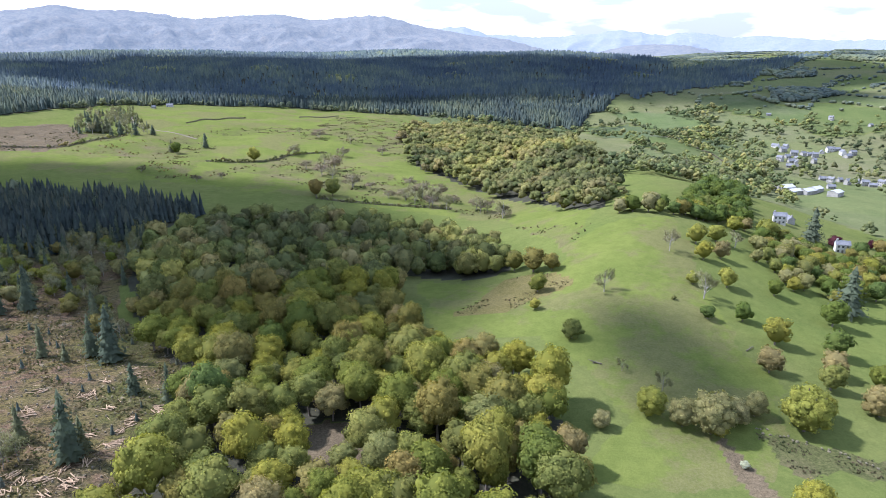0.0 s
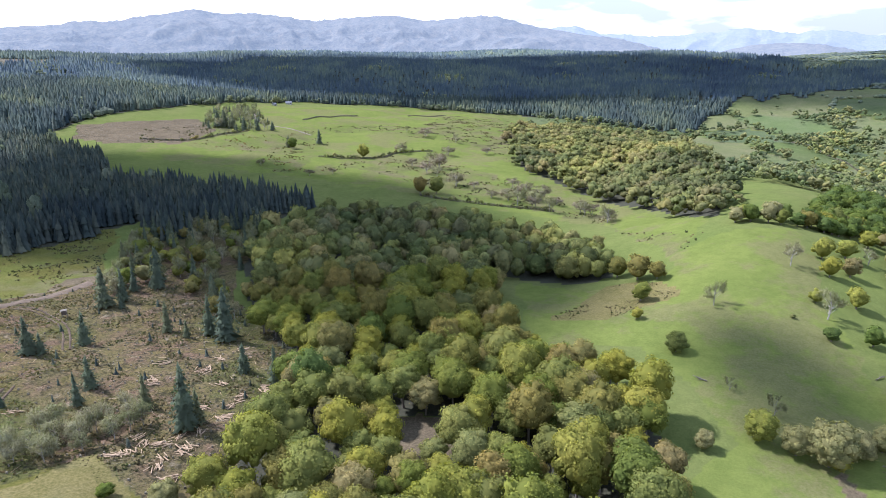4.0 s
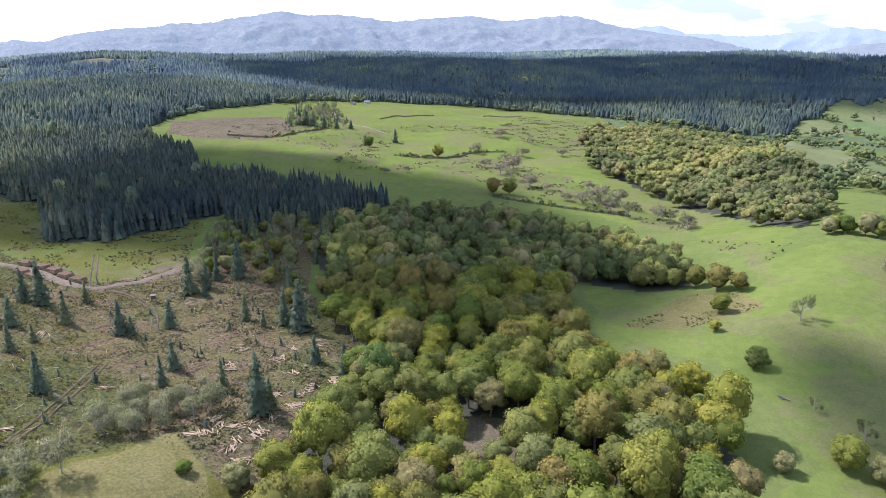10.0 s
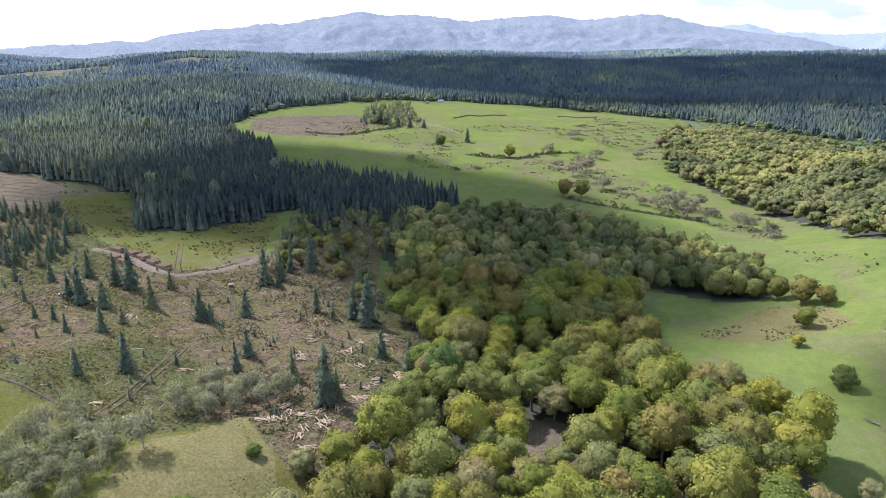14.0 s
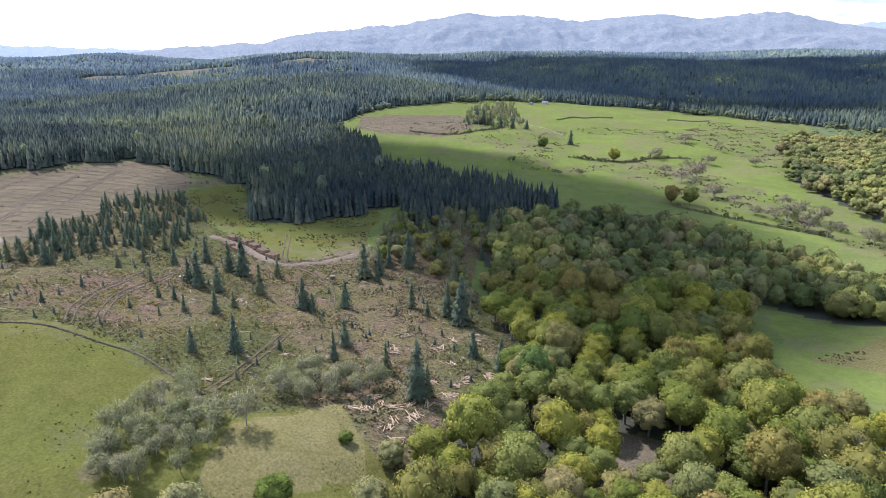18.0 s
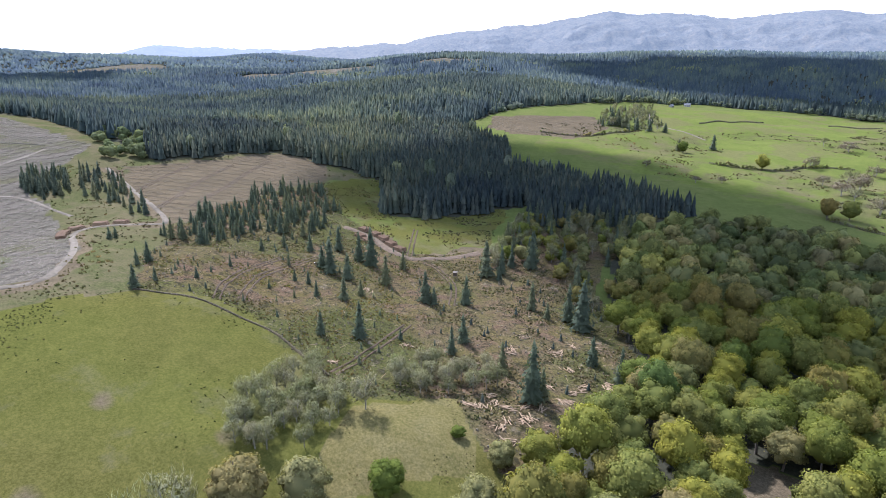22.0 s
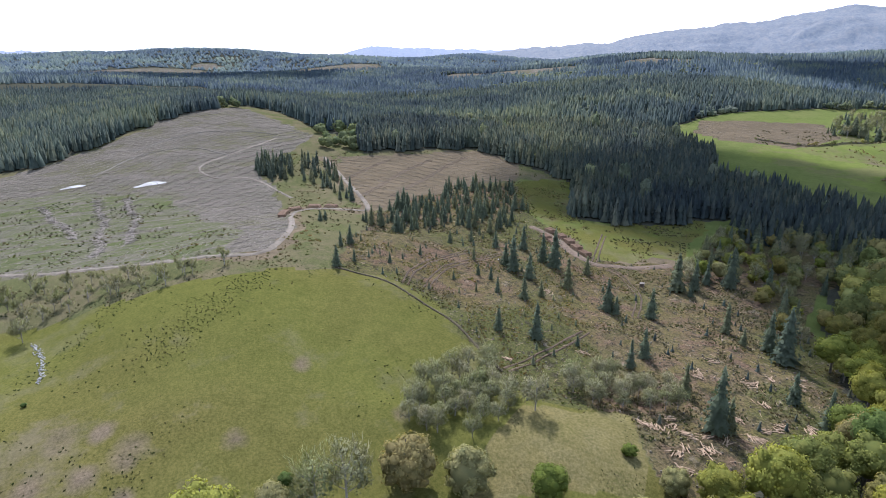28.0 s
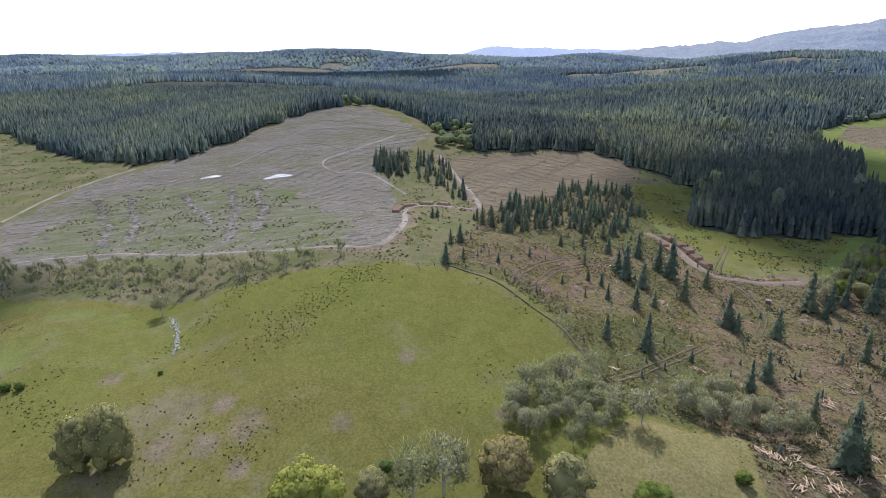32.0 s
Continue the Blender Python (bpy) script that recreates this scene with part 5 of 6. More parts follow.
def far_forest():
    g = np.random.default_rng(41)
    got = []
    for lo, hi, gap in ((600, 1300, 5.6), (1300, 2200, 8.6), (2200, 3400, 14.5)):
        n = int((hi ** 2 - lo ** 2) / 2 * math.radians(149) / gap ** 2)
        r = np.sqrt(g.uniform(lo ** 2, hi ** 2, n))
        b = g.uniform(-31, 118, n)
        x, y = polar(b, r)
        ok = wooded(x, y) & ~any_in(x, y, UPLAND, UPBROWN, PLANT_MAIN, PLANT_WEST, GREY_FELL, HEATH)
        got.append(np.stack([x[ok], y[ok]], -1))
    # each farther ring takes a bluer, paler needle colour in place of haze
    for k, (name, mat, fat, lab) in enumerate((("ridge_spruce_forest", M_NEEDLE_RIDGE, 1.15, "dark spruce forest along the ridge foot"), ("distant_spruce_forest", M_NEEDLE_HAZY, 1.5, "conifer forest on distant hills, blue-green with painted haze"),
                                               ("farthest_forest", M_NEEDLE_HAZIEST, 3.4, "conifer forest on the farthest hills, blue-grey with painted haze"))):
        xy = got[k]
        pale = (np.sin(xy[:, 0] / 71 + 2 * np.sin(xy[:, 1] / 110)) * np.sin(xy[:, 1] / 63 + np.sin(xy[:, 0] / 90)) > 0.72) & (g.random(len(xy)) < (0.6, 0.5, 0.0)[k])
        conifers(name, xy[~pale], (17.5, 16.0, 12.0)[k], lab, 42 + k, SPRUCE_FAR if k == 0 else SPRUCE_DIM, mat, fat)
        p = on_land(xy[pale])
        s = g.uniform(0.5, 0.95, len(p)) * (1 + 0.25 * k)
        scattered("pale_birches", FAR_LUMPS, p, np.column_stack([s, s * 1.1]), M_BIRCH_FAR, "pale green birches among the conifers", "woodland", 46 + k)


FAR_LUMPS = [(BALL1[0] * (5.5, 5.5, 5) * np.random.default_rng(70 + k).uniform(0.75, 1.15, (len(BALL1[0]), 1)) + (0, 0, 4), BALL1[1]) for k in range(4)]


far_forest()

far_trees("hilltop_birches", np.random.default_rng(55).normal(size=(9, 2)) * (9, 7) + (-772, 115), 8.5, 0.8, "pale green trees on top of the grey hill", 55, M_BIRCH_LIT, LIGHT_SHAPES)
far_trees("hill_birches", spread(((-500, 150), (-562, 164), (-640, 175), (-640, 205), (-585, 215), (-490, 178)), 9.0, 57, 0.6, 4.0), 8.0, 0.62, "pale green birches between the grey hill and the plantation", 56, M_BIRCH_LIT, LIGHT_SHAPES)

# pale birches along the forest's front, above the pastures
bg = np.random.default_rng(58)
fb = bg.uniform(-9, 32, 420)
fb = fb[np.sin(fb * 1.9) + 0.6 * np.sin(fb * 5.3 + 1) > -0.35]
fr = np.interp(fb, (-17, -14, -10, 2, 8, 24, 30, 34), (2600, 1500, 1060, 1150, 1190, 1230, 1060, 980)) - bg.uniform(0, 16, len(fb))
far_trees("forest_edge_birches", np.column_stack(polar(fb, fr)), 7.5, 0.85, "pale green birches along the front of the spruce forest", 59, M_BIRCH_FAR, FAR_LITE)


# hedgerows and copses of the valley fields
def valley_trees():
    g = np.random.default_rng(51)
    n = 150000
    b, r = g.uniform(-44, 3, n), np.sqrt(g.uniform(430 ** 2, 3500 ** 2, n))
    x, y = polar(b, r)
    _, edge = field_of(x, y)
    lump = np.sin(x / 95 + 1.7 * np.sin(y / 140)) * np.sin(y / 88 + 1.1 * np.sin(x / 120)) + 0.35 * np.sin(x / 37) * np.sin(y / 33)
    up = np.clip((r - 1500) / 1500, 0, 1) * 0.42
    village = (np.hypot(x - 520, y - 890) < 110) & (g.random(n) < 0.5)
    keep = ((edge < 3.5) & (g.random(n) < np.where(r < 1300, 0.3, 0.4))) | ((lump + 0.45 * np.sin(x / 310 + 1) * np.sin(y / 270) > np.where(r < 1300, 0.8, 0.62) - up) & (g.random(n) < np.where(r < 1300, 0.4, 0.45))) | (g.random(n) < 0.006) | ((np.hypot(x - 530, y - 860) < 230) & (g.random(n) < 0.1))
    for hx, hy, _ in HOUSES + HOUSES_B + BARNS:
        hr = math.hypot(hx, hy)
        ahead = (x * hx + y * hy) / hr - hr
        aside = np.abs(x * hy - y * hx) / hr
        keep &= ~((aside < 8) & (ahead > -38) & (ahead < 9))
    keep &= ~wooded(x, y) & ~any_in(x, y, FAR_WOOD, UPLAND, DRUMLIN) & ~village & ((r > 520) | (b < -27))
    x, y, r = x[keep], y[keep], r[keep]
    near = r < 1300
    xy = np.stack([x, y], -1)
    hp, hg = on_land(xy[near]), np.random.default_rng(52)
    hs = hg.uniform(0.6, 1.5, len(hp))
    scattered("hedgerow_trees", FAR_LITE, hp, np.column_stack([hs * 0.95, hs * 0.8]), M_VALLEY, "mixed green hedgerow trees and small copses between fields", "woodland", 52)
    p, gg = on_land(xy[~near]), np.random.default_rng(53)
    s = np.where(lump[keep][~near] > 0.45, gg.uniform(0.8, 1.6, len(p)), gg.uniform(0.5, 1.0, len(p)))
    scattered("distant_hedgerows", FAR_LUMPS, p, np.column_stack([s, s * 0.8]), M_TREE_HAZY, "hedgerows and woods of the far valley, bluish with painted haze", "woodland", 54)


# bluish leaf tones that carry the far valley's haze in their colour
M_TREE_HAZY = leaf("far trees tinted for haze", ((0.1047, 0.1376, 0.1144), (0.1246, 0.1548, 0.1181), (0.09476, 0.1273, 0.1181), (0.1446, 0.165, 0.1181)), 0.2, True, 0.16)
valley_trees()

# lone trees in the fields
for spots, mat, lab in ((LIMES, M_LIME, "rounded tree in bright yellow-green leaf in a pasture"), (LIMES_S, M_LIME, "large round yellow-green tree below the grassy dome"),
                        (OLIVES, M_OAK, "oak in olive spring leaf standing in a pasture"), (GREENS, M_GREEN, "dark green leafy tree in a pasture"),
                        (GREENS_S, M_GREEN, "green leafy tree at the foot of the dome"), (PALES, M_PALE, "pale olive willow beside a field wall"),
                        (PALES_S, M_PALE, "pale olive willow below the dome"), (BRONZES, M_BROWN, "tree with bronze young leaves in a pasture"),
                        (BRONZES_S, M_BROWN, "bronze-leaved oak below the dome"), (COPPERS, M_PURPLE, "copper beech with dark purple leaves"),
                        (BLOSSOMS, M_BLOSSOM, "small hawthorn in white blossom on a bank"), (BANK_TREES, M_PALE, "dull olive oak on the straw-coloured bank")):
    for k, (x, y, w) in enumerate(spots):
        broadleaf(x, y, w, mat, lab, "field trees", 1.2 if spots is PALES_S and k > 1 else rng.uniform(0.78, 0.95) if w > 5 else 0.7, sink=0.1, shapes=FIELD_SHAPES if math.hypot(x, y) < 220 else LIGHT_SHAPES)

for poly, gap, mat, lab in ((COPSE, 8.5, M_GREEN, "dark green tree in the copse on the knoll"), (BELT, 8.0, None, "leafy tree in the belt at the drumlin head"),
                            (VALLEY_WOOD, 9.0, None, "leafy tree by the farm in the valley")):
    for x, y in spread(poly, gap, 61):
        m = mat or (M_OAK, M_GREEN, M_OAK, M_GREEN, M_PALE)[int(rng.integers(5))]
        broadleaf(x, y, rng.uniform(8, 12), m, lab, "valley trees", rng.uniform(0.8, 1.05), shapes=LIGHT_SHAPES)

# bare and budding trees
BARE_SHAPES = []
for k in range(5):
    wood_part, tips = bare_branches(100 + k, 9.0, 3.6, 0.2, 10)
    g = np.random.default_rng(110 + k)
    sprays = join(twig_sprays(g, tips, 8, 1.25, 0.055), leaf_cards(g, np.repeat(tips, 2, 0) + g.normal(size=(len(tips) * 2, 3)) * 0.5, unit(g, len(tips) * 2) + (0, 0, 0.4), 0.17))
    BARE_SHAPES.append((mesh_of("trunk", *wood_part, None, M_BARE, True), mesh_of("crown", *sprays, M_TWIG)))


THICK_SHAPES = []
for k in range(5):
    wood_part, tips = bare_branches(300 + k, 8.5, 3.4, 0.17, 12)
    g = np.random.default_rng(310 + k)
    bud = crown(320 + k, 3.5, 8.8, 1.0, 15, 900, 0.14, fill=0.25)
    THICK_SHAPES.append((mesh_of("trunk", *wood_part, None, M_BARE, True), mesh_of("crown", *join(twig_sprays(g, tips, 6, 1.3, 0.05), bud), M_TWIG)))


THORN_CROWNS = []
for _, me in THICK_SHAPES:
    me = me.copy()
    me.materials[0] = M_THORN
    THORN_CROWNS.append(me)


def bare_tree(x, y, wide, label, group, tall=1.0, name="bare_tree", thick=False):
    k = int(rng.integers(5))
    if thick:
        t = thing(name, label, "tree", group, placed(x, y, rng.uniform(0, 6.28), wide / 7.2, tall))
        part("trunk", THICK_SHAPES[k][0], t)
        tagged(part("crown", THORN_CROWNS[k] if name == "thorn_tree" else THICK_SHAPES[k][1], t), kind="stuff")
        return
    t = thing(name, label, "tree", group, placed(x, y, rng.uniform(0, 6.28), wide / 7.2, tall))
    part("trunk", BARE_SHAPES[k][0], t)
    tagged(part("crown", BARE_SHAPES[k][1], t), kind="stuff")


for x, y, w in BARES:
    bare_tree(x, y, w * (0.6 if w > 13 else 1.0), "pale grey leafless tree standing in grass", "bare trees", 0.9)
for x, y, w in BARES_N:
    bare_tree(x, y, w * 0.85, "grey-pink leafless thorn on upland grass", "bare trees", rng.uniform(0.45, 0.6), "thorn_tree", True)
for x, y, w in BARES_S:
    bare_tree(x, y, w * 1.15, "pale grey budding alder standing in grass", "bare trees", 0.95, thick=True)
for poly, gap, lab in ((BARE_CLUMP, 5.2, "grey budding alder in a dense clump"), (SALLOWS, 4.2, "grey-green budding sallow on felled ground"), (ALDERS, 7.5, "thin bare alder in the wet strip")):
    for x, y in spread(poly, gap, 63, 0.55 if poly is SALLOWS else 0.88):
        bare_tree(x, y, rng.uniform(3.6, 5.6) if poly is ALDERS else rng.uniform(5.0, 7.5), lab, "budding thickets", rng.uniform(0.9, 1.3) if poly is ALDERS else rng.uniform(0.75, 1.1), "alder_tree", poly is not ALDERS)

# spruces left standing
SPRUCE_NEAR = [spruce(120 + k, 15, 8, 0.35, 0.5) for k in range(5)]


def bough_sprays(seed, count=150):
    """Hanging needle sprays that roughen a spruce's outline."""
    g = np.random.default_rng(seed)
    z = 0.06 + 0.9 * (1 - np.sqrt(g.random(count)))
    a, q = g.uniform(0, 6.28, count), (0.2 * (1 - z) ** 0.85 + 0.012) * g.uniform(0.6, 1.25, count)
    out = np.column_stack([np.cos(a), np.sin(a), np.full(count, 0.25)])
    return leaf_cards(g, np.column_stack([q * np.cos(a), q * np.sin(a), z]), out, 0.024)


SPRUCE_MESH = [mesh_of("crown", *join(s, bough_sprays(130 + k)), M_NEEDLE) for k, s in enumerate(SPRUCE_NEAR)]
SPRUCE_STEM = mesh_of("trunk", *tube([(0, 0, -0.04), (0, 0, 0.3), (0, 0, 0.97)], [0.019, 0.014, 0.003], 6), None, M_BARK, True)


def lone_spruce(x, y, high, label, group, fat=1.0):
    t = thing("spruce_tree", label, "tree", group, placed(x, y, rng.uniform(0, 6.28), high * fat, 1 / fat))
    part("trunk", SPRUCE_STEM, t)
    part("crown", SPRUCE_MESH[int(rng.integers(5))], t)


for x, y, h in SPRUCES + SPRUCES_B:
    lone_spruce(x, y, h * 1.12, "dark blue-green spruce spared on felled ground", "spruces on the felled ground", rng.uniform(0.85, 1.25))
for x, y, h in SPRUCES_N:
    lone_spruce(x, y, h * 1.05, "dark conifer among upland pasture", "upland conifers", 1.5)
for poly, gap, hi, lab in ((STRIP, 5.4, 10.5, "young dark spruce in a ragged strip"),):
    for x, y in spread(poly, gap, 65, 0.66, 9.0):
        lone_spruce(x, y, hi * rng.uniform(0.36, 1.12), lab, "young spruces", rng.uniform(0.9, 1.35))
for x, y in spread(MIXED, 11.0, 64, 0.6):
    broadleaf(x, y, rng.uniform(7, 11), M_OAK if rng.random() < 0.6 else M_PALE, "leafy oak on the ragged fringe of the wood", "fringe oaks", rng.uniform(0.7, 1.0), shapes=LIGHT_SHAPES)
for x, y in spread(MIXED, 9.0, 66, 0.42):
    bare_tree(x, y, rng.uniform(5, 8), "pale budding birch on the wood's fringe", "fringe birches", 1.2, "birch_tree", True)
young = np.concatenate([spread(YOUNG, 5.5, 65), spread(YOUNGER, 7.5, 65, 0.8), spread(CLUMP_N, 9.0, 65, 0.4)])
conifers("young_spruces", young, 10.0, "clumps of young dark spruce beside tracks", 69, SPRUCE_NEAR, M_NEEDLE_YOUNG, 1.1)
for x, y in spread(MIXED, 8.5, 65, 0.3):
    lone_spruce(x, y, rng.uniform(9, 16), "dark spruce on the fringe of the oak wood", "fringe spruces", rng.uniform(0.85, 1.15))
for x, y in spread(CLUMP_N, 12.0, 69, 0.45):
    bare_tree(x, y, rng.uniform(7, 10), "pale birch by the upland track", "upland birches", 1.1, "birch_tree")
conifers("spruce_seedlings", spread(FELLED, 9.0, 67, 0.25), 3.2, "small spruce seedlings on felled ground", 68, SPRUCE_MID, M_NEEDLE_FAR, 1.2)


# ---- tracks, walls, heaps, houses ----
def along(line, step):
    """Even steps along a plan line."""
    p = np.array(line, float)
    for _ in range(2):  # round the corners
        q = [p[0]]
        for a, b in zip(p[:-1], p[1:]):
            q += [a * 0.75 + b * 0.25, a * 0.25 + b * 0.75]
        p = np.array(q + [p[-1]])
    d = np.concatenate([[0], np.cumsum(np.hypot(*np.diff(p, axis=0).T))])
    s = np.arange(0, d[-1], step)
    return np.column_stack([np.interp(s, d, p[:, 0]), np.interp(s, d, p[:, 1])])


def strip(name, line, wide, mat, label, lift=0.12, ragged=0.25, kind="structure"):
    c = along(line, 2.0)
    d = np.gradient(c, axis=0)
    d /= np.linalg.norm(d, axis=1)[:, None]
    n = np.column_stack([-d[:, 1], d[:, 0]])
    cols = np.array((-0.5, -0.3, 0.0, 0.3, 0.5))
    g = np.random.default_rng(5)
    vs = []
    for k, u in enumerate(cols):
        w = wide * (u + (g.normal(size=len(c)) * ragged * 0.25 if abs(u) > 0.4 else 0))
        q = c + n * np.reshape(w, (-1, 1))
        vs.append(np.column_stack([q, ground(q[:, 0], q[:, 1]) + lift - (0.5 if abs(u) > 0.4 else 0.06 if u else 0)]))
    v = np.stack(vs, 1).reshape(-1, 3)
    m = len(cols)
    i, j = np.meshgrid(np.arange(len(c) - 1), np.arange(m - 1), indexing="ij")
    f = np.stack([i * m + j, (i + 1) * m + j, (i + 1) * m + j + 1, i * m + j + 1], -1).reshape(-1, 4)[:, ::-1]
    return tagged(new(name, mesh_of(name, v, f, None, mat, True)), label, "track", kind=kind)


for k, (line, w) in enumerate(((TRACK_A, 3.4), (TRACK_B, 5.5), (TRACK_C, 2.6), (TRACK_D, 2.8), (TRACK_E, 3.4), (TRACK_F, 3.2))):
    strip("road_%d" % (k + 1), line, w, M_LOGROAD if line is TRACK_B else M_TRACK, "churned brown log road" if line is TRACK_B else "pale stony forest track", 0.35)
for line in (SKID_F, SKID_G):
    strip("skid_trail", line, 1.0, M_SKID, "pale skid trail on the felled hill", 0.45, 0.7)
for line in (RUT_A, RUT_B, RUT_C, RUT_D, RUT_E, RUT_F, RUT_G, RUT_H):
    c = along(line, 3.0)
    d = np.gradient(c, axis=0)
    d /= np.linalg.norm(d, axis=1)[:, None]
    for side in (-1.1, 1.1):
        strip("wheel_rut", c + np.column_stack([-d[:, 1], d[:, 0]]) * side, 0.95, M_MUD, "dark muddy wheel rut in felled ground", 0.27, 1.3)


def rock(seed):
    g = np.random.default_rng(seed)
    return BALL1[0] * (0.5, 0.36, 0.3) * g.uniform(0.75, 1.15, (len(BALL1[0]), 1)), BALL1[1]


ROCKS = [mesh_of("stone", *rock(200 + k), M_STONE) for k in range(6)]
PALE_ROCKS = [mesh_of("stone", *rock(200 + k), M_GREYWALL) for k in range(6)]


def wall(line, label, step=0.9, high=1.1, tumbled=0.0, cap=60, mat=M_STONE, size=1.0):
    """A dry-stone wall: a rough core with single stones along its top and faces."""
    c = along(line, step)
    t = thing("field_wall", label, "stone wall", "dry-stone walls")
    g = np.random.default_rng(len(c))
    pieces = []
    for x, y in c:
        for r in range(3 if not tumbled else 1):
            v, f = rock(int(g.integers(9999)))
            a = g.uniform(0, 3.14)
            v = v * g.uniform(1.0, 1.7) * size
            v = np.column_stack([v[:, 0] * math.cos(a) - v[:, 1] * math.sin(a), v[:, 0] * math.sin(a) + v[:, 1] * math.cos(a), v[:, 2]])
            j = g.normal(size=2) * (0.12 + tumbled)
            pieces.append((v + (x + j[0], y + j[1], float(ground(x, y)) + 0.1 + r * high / 3), f))
    part("wall_core", mesh_of("wall_core", *join(*pieces), mat), t)
    for x, y in c[:: max(1, len(c) // cap)]:
        s = new("stone", (PALE_ROCKS if mat is M_GREYWALL else ROCKS)[int(g.integers(6))])
        s.parent = t
        s.matrix_world = Matrix.Translation((x + g.normal() * tumbled, y + g.normal() * tumbled, float(ground(x, y)) + (high if not tumbled else 0.35))) @ Matrix.Rotation(g.uniform(0, 6), 4, "Z") @ Matrix.Scale(size, 4)
    return t


strip("earth_bank", WALL_A, 0.9, M_EARTH, "dark earth bank at the pasture edge", 0.45, 0.5)
wall(WALL_A, "low mossy tumbled wall between pasture and felled ground", 1.5, 0.35, 0.3, mat=M_LOGROAD, size=0.6)
for line in (WALL_B, WALL_C, WALL_D, WALL_E, WALL_F, WALL_I):
    wall(line, "dark dry-stone wall across the upland pasture", 1.2, 1.7)
wall(WALL_G, "tumbled pale stone wall on the dome", 0.3, 0.4, 0.5, 20, M_GREYWALL, size=0.55)
wall(WALL_H, "tumbled field wall beside the burn", 2.6, 0.4, 0.8)


# cut logs
def log_mesh(long, r, seed, mat_side=M_LOGBARK):
    g = np.random.default_rng(seed)
    v, f = tube([(-long / 2, 0, 0), (0, g.normal() * 0.04, 0), (long / 2, 0, 0)], [r, r * 0.95, r * 0.86], 8)
    n = len(v)
    v = np.concatenate([v, [(-long / 2, 0, 0), (long / 2, 0, 0)]])
    ends = [(n, (k + 1) % 8, k) for k in range(8)] + [(n + 1, 16 + k, 16 + (k + 1) % 8) for k in range(8)]
    me = mesh_of("log", v, np.concatenate([f, ends]), mat_side)
    me.materials.append(M_TIMBER)
    for p in me.polygons[len(f):]:
        p.material_index = 1
    return me


LOGS = [log_mesh(2.0 + 0.3 * k, 0.12 + 0.015 * k, 210 + k, M_TIMBER) for k in range(4)]
STACK_LOGS = [log_mesh(4.0, 0.24 + 0.02 * k, 220 + k) for k in range(4)]
for x, y, w in HEAPS + HEAPS_B:
    t = thing("log_heap", "loose heap of pale freshly cut logs on brash", "logs", "log heaps", Matrix.Translation((x, y, float(ground(x, y)))))
    a0 = rng.uniform(0, 3.1)
    for k in range(8):
        px, py = rng.normal() * w * 0.22, rng.normal() * w * 0.22
        o = part("log", LOGS[int(rng.integers(4))], t)
        o.matrix_basis = Matrix.Translation((px, py, float(ground(x + px, y + py) - ground(x, y)) + 0.15 + 0.12 * (k % 3))) @ Euler((0, rng.normal() * 0.08, a0 + rng.normal() * 0.35)).to_matrix().to_4x4()


def stack(x, y, turn, long, rows, label):
    """Logs stacked crosswise beside the road."""
    t = thing("log_stack", label, "logs", "roadside log stacks", Matrix.Translation((x, y, float(ground(x, y)))) @ Matrix.Rotation(turn, 4, "Z"))
    for r in range(rows):
        for k in range(int(long / 0.5) - r):
            o = part("log", STACK_LOGS[int(rng.integers(4))], t)
            o.matrix_basis = Matrix.Translation((rng.normal() * 0.15, (k + r / 2) * 0.5 - long / 2, 0.25 + r * 0.42))
    return t


road = along(TRACK_B, 9.0)
for k in (1, 2, 3, 4, 5):
    (x0, y0), (x1, y1) = road[k], road[k + 1]
    a = math.atan2(y1 - y0, x1 - x0)
    for side in (4.6, -4.6):
        if side < 0 and k in (1, 4, 5):
            continue
        stack(x0 - math.sin(a) * side, y0 + math.cos(a) * side, a + math.pi / 2, 7.5, 4, "stack of reddish-brown logs along the forest road")
road = along(TRACK_A, 9.0)
half = [i for i in range(len(road)) if -365 < road[i][0] < -320][:6]
for k in half[:5]:
    (x0, y0), (x1, y1) = road[k], road[k + 1]
    a = math.atan2(y1 - y0, x1 - x0)
    stack(x0 - math.sin(a) * 4.8, y0 + math.cos(a) * 4.8, a + math.pi / 2, 8.0, 4, "long roadside stack of brown logs at the track junction")


def sticks(name, poly_list, count, long, mat, label, seed, rows=None):
    """Brash: thin broken branches lying about."""
    g = np.random.default_rng(seed)
    shapes = [tube([(-0.5, 0, 0.1), (0.5, g.normal() * 0.06, 0.16)], [0.032, 0.014], 3) for k in range(5)]
    pts = []
    for poly in poly_list:
        pts.append(spread(poly, math.sqrt(abs(area(poly)) / count * len(poly_list)), seed))
    xy = np.concatenate(pts)
    if rows:
        xy = xy[~inside(MOSSY, xy[:, 0], xy[:, 1]) | (g.random(len(xy)) < 0.35)]
        u = xy[:, 0] * math.cos(rows[0]) + xy[:, 1] * math.sin(rows[0]) + 15 * np.sin(xy[:, 1] / 58) + 10 * np.sin(xy[:, 0] / 47 + xy[:, 1] / 90)
        xy = xy[((u % rows[1]) < rows[1] * 0.4) | (g.random(len(xy)) < 0.12)]
    s = g.uniform(0.5, 1.3, len(xy)) * long
    p = on_land(xy, 0.0)
    return scattered(name, shapes, p, np.column_stack([s, np.full(len(s), 1.6)]), mat, label, "brash", seed)


def area(poly):
    p = np.array(poly, float)
    return 0.5 * np.sum(p[:, 0] * np.roll(p[:, 1], -1) - p[:, 1] * np.roll(p[:, 0], -1))


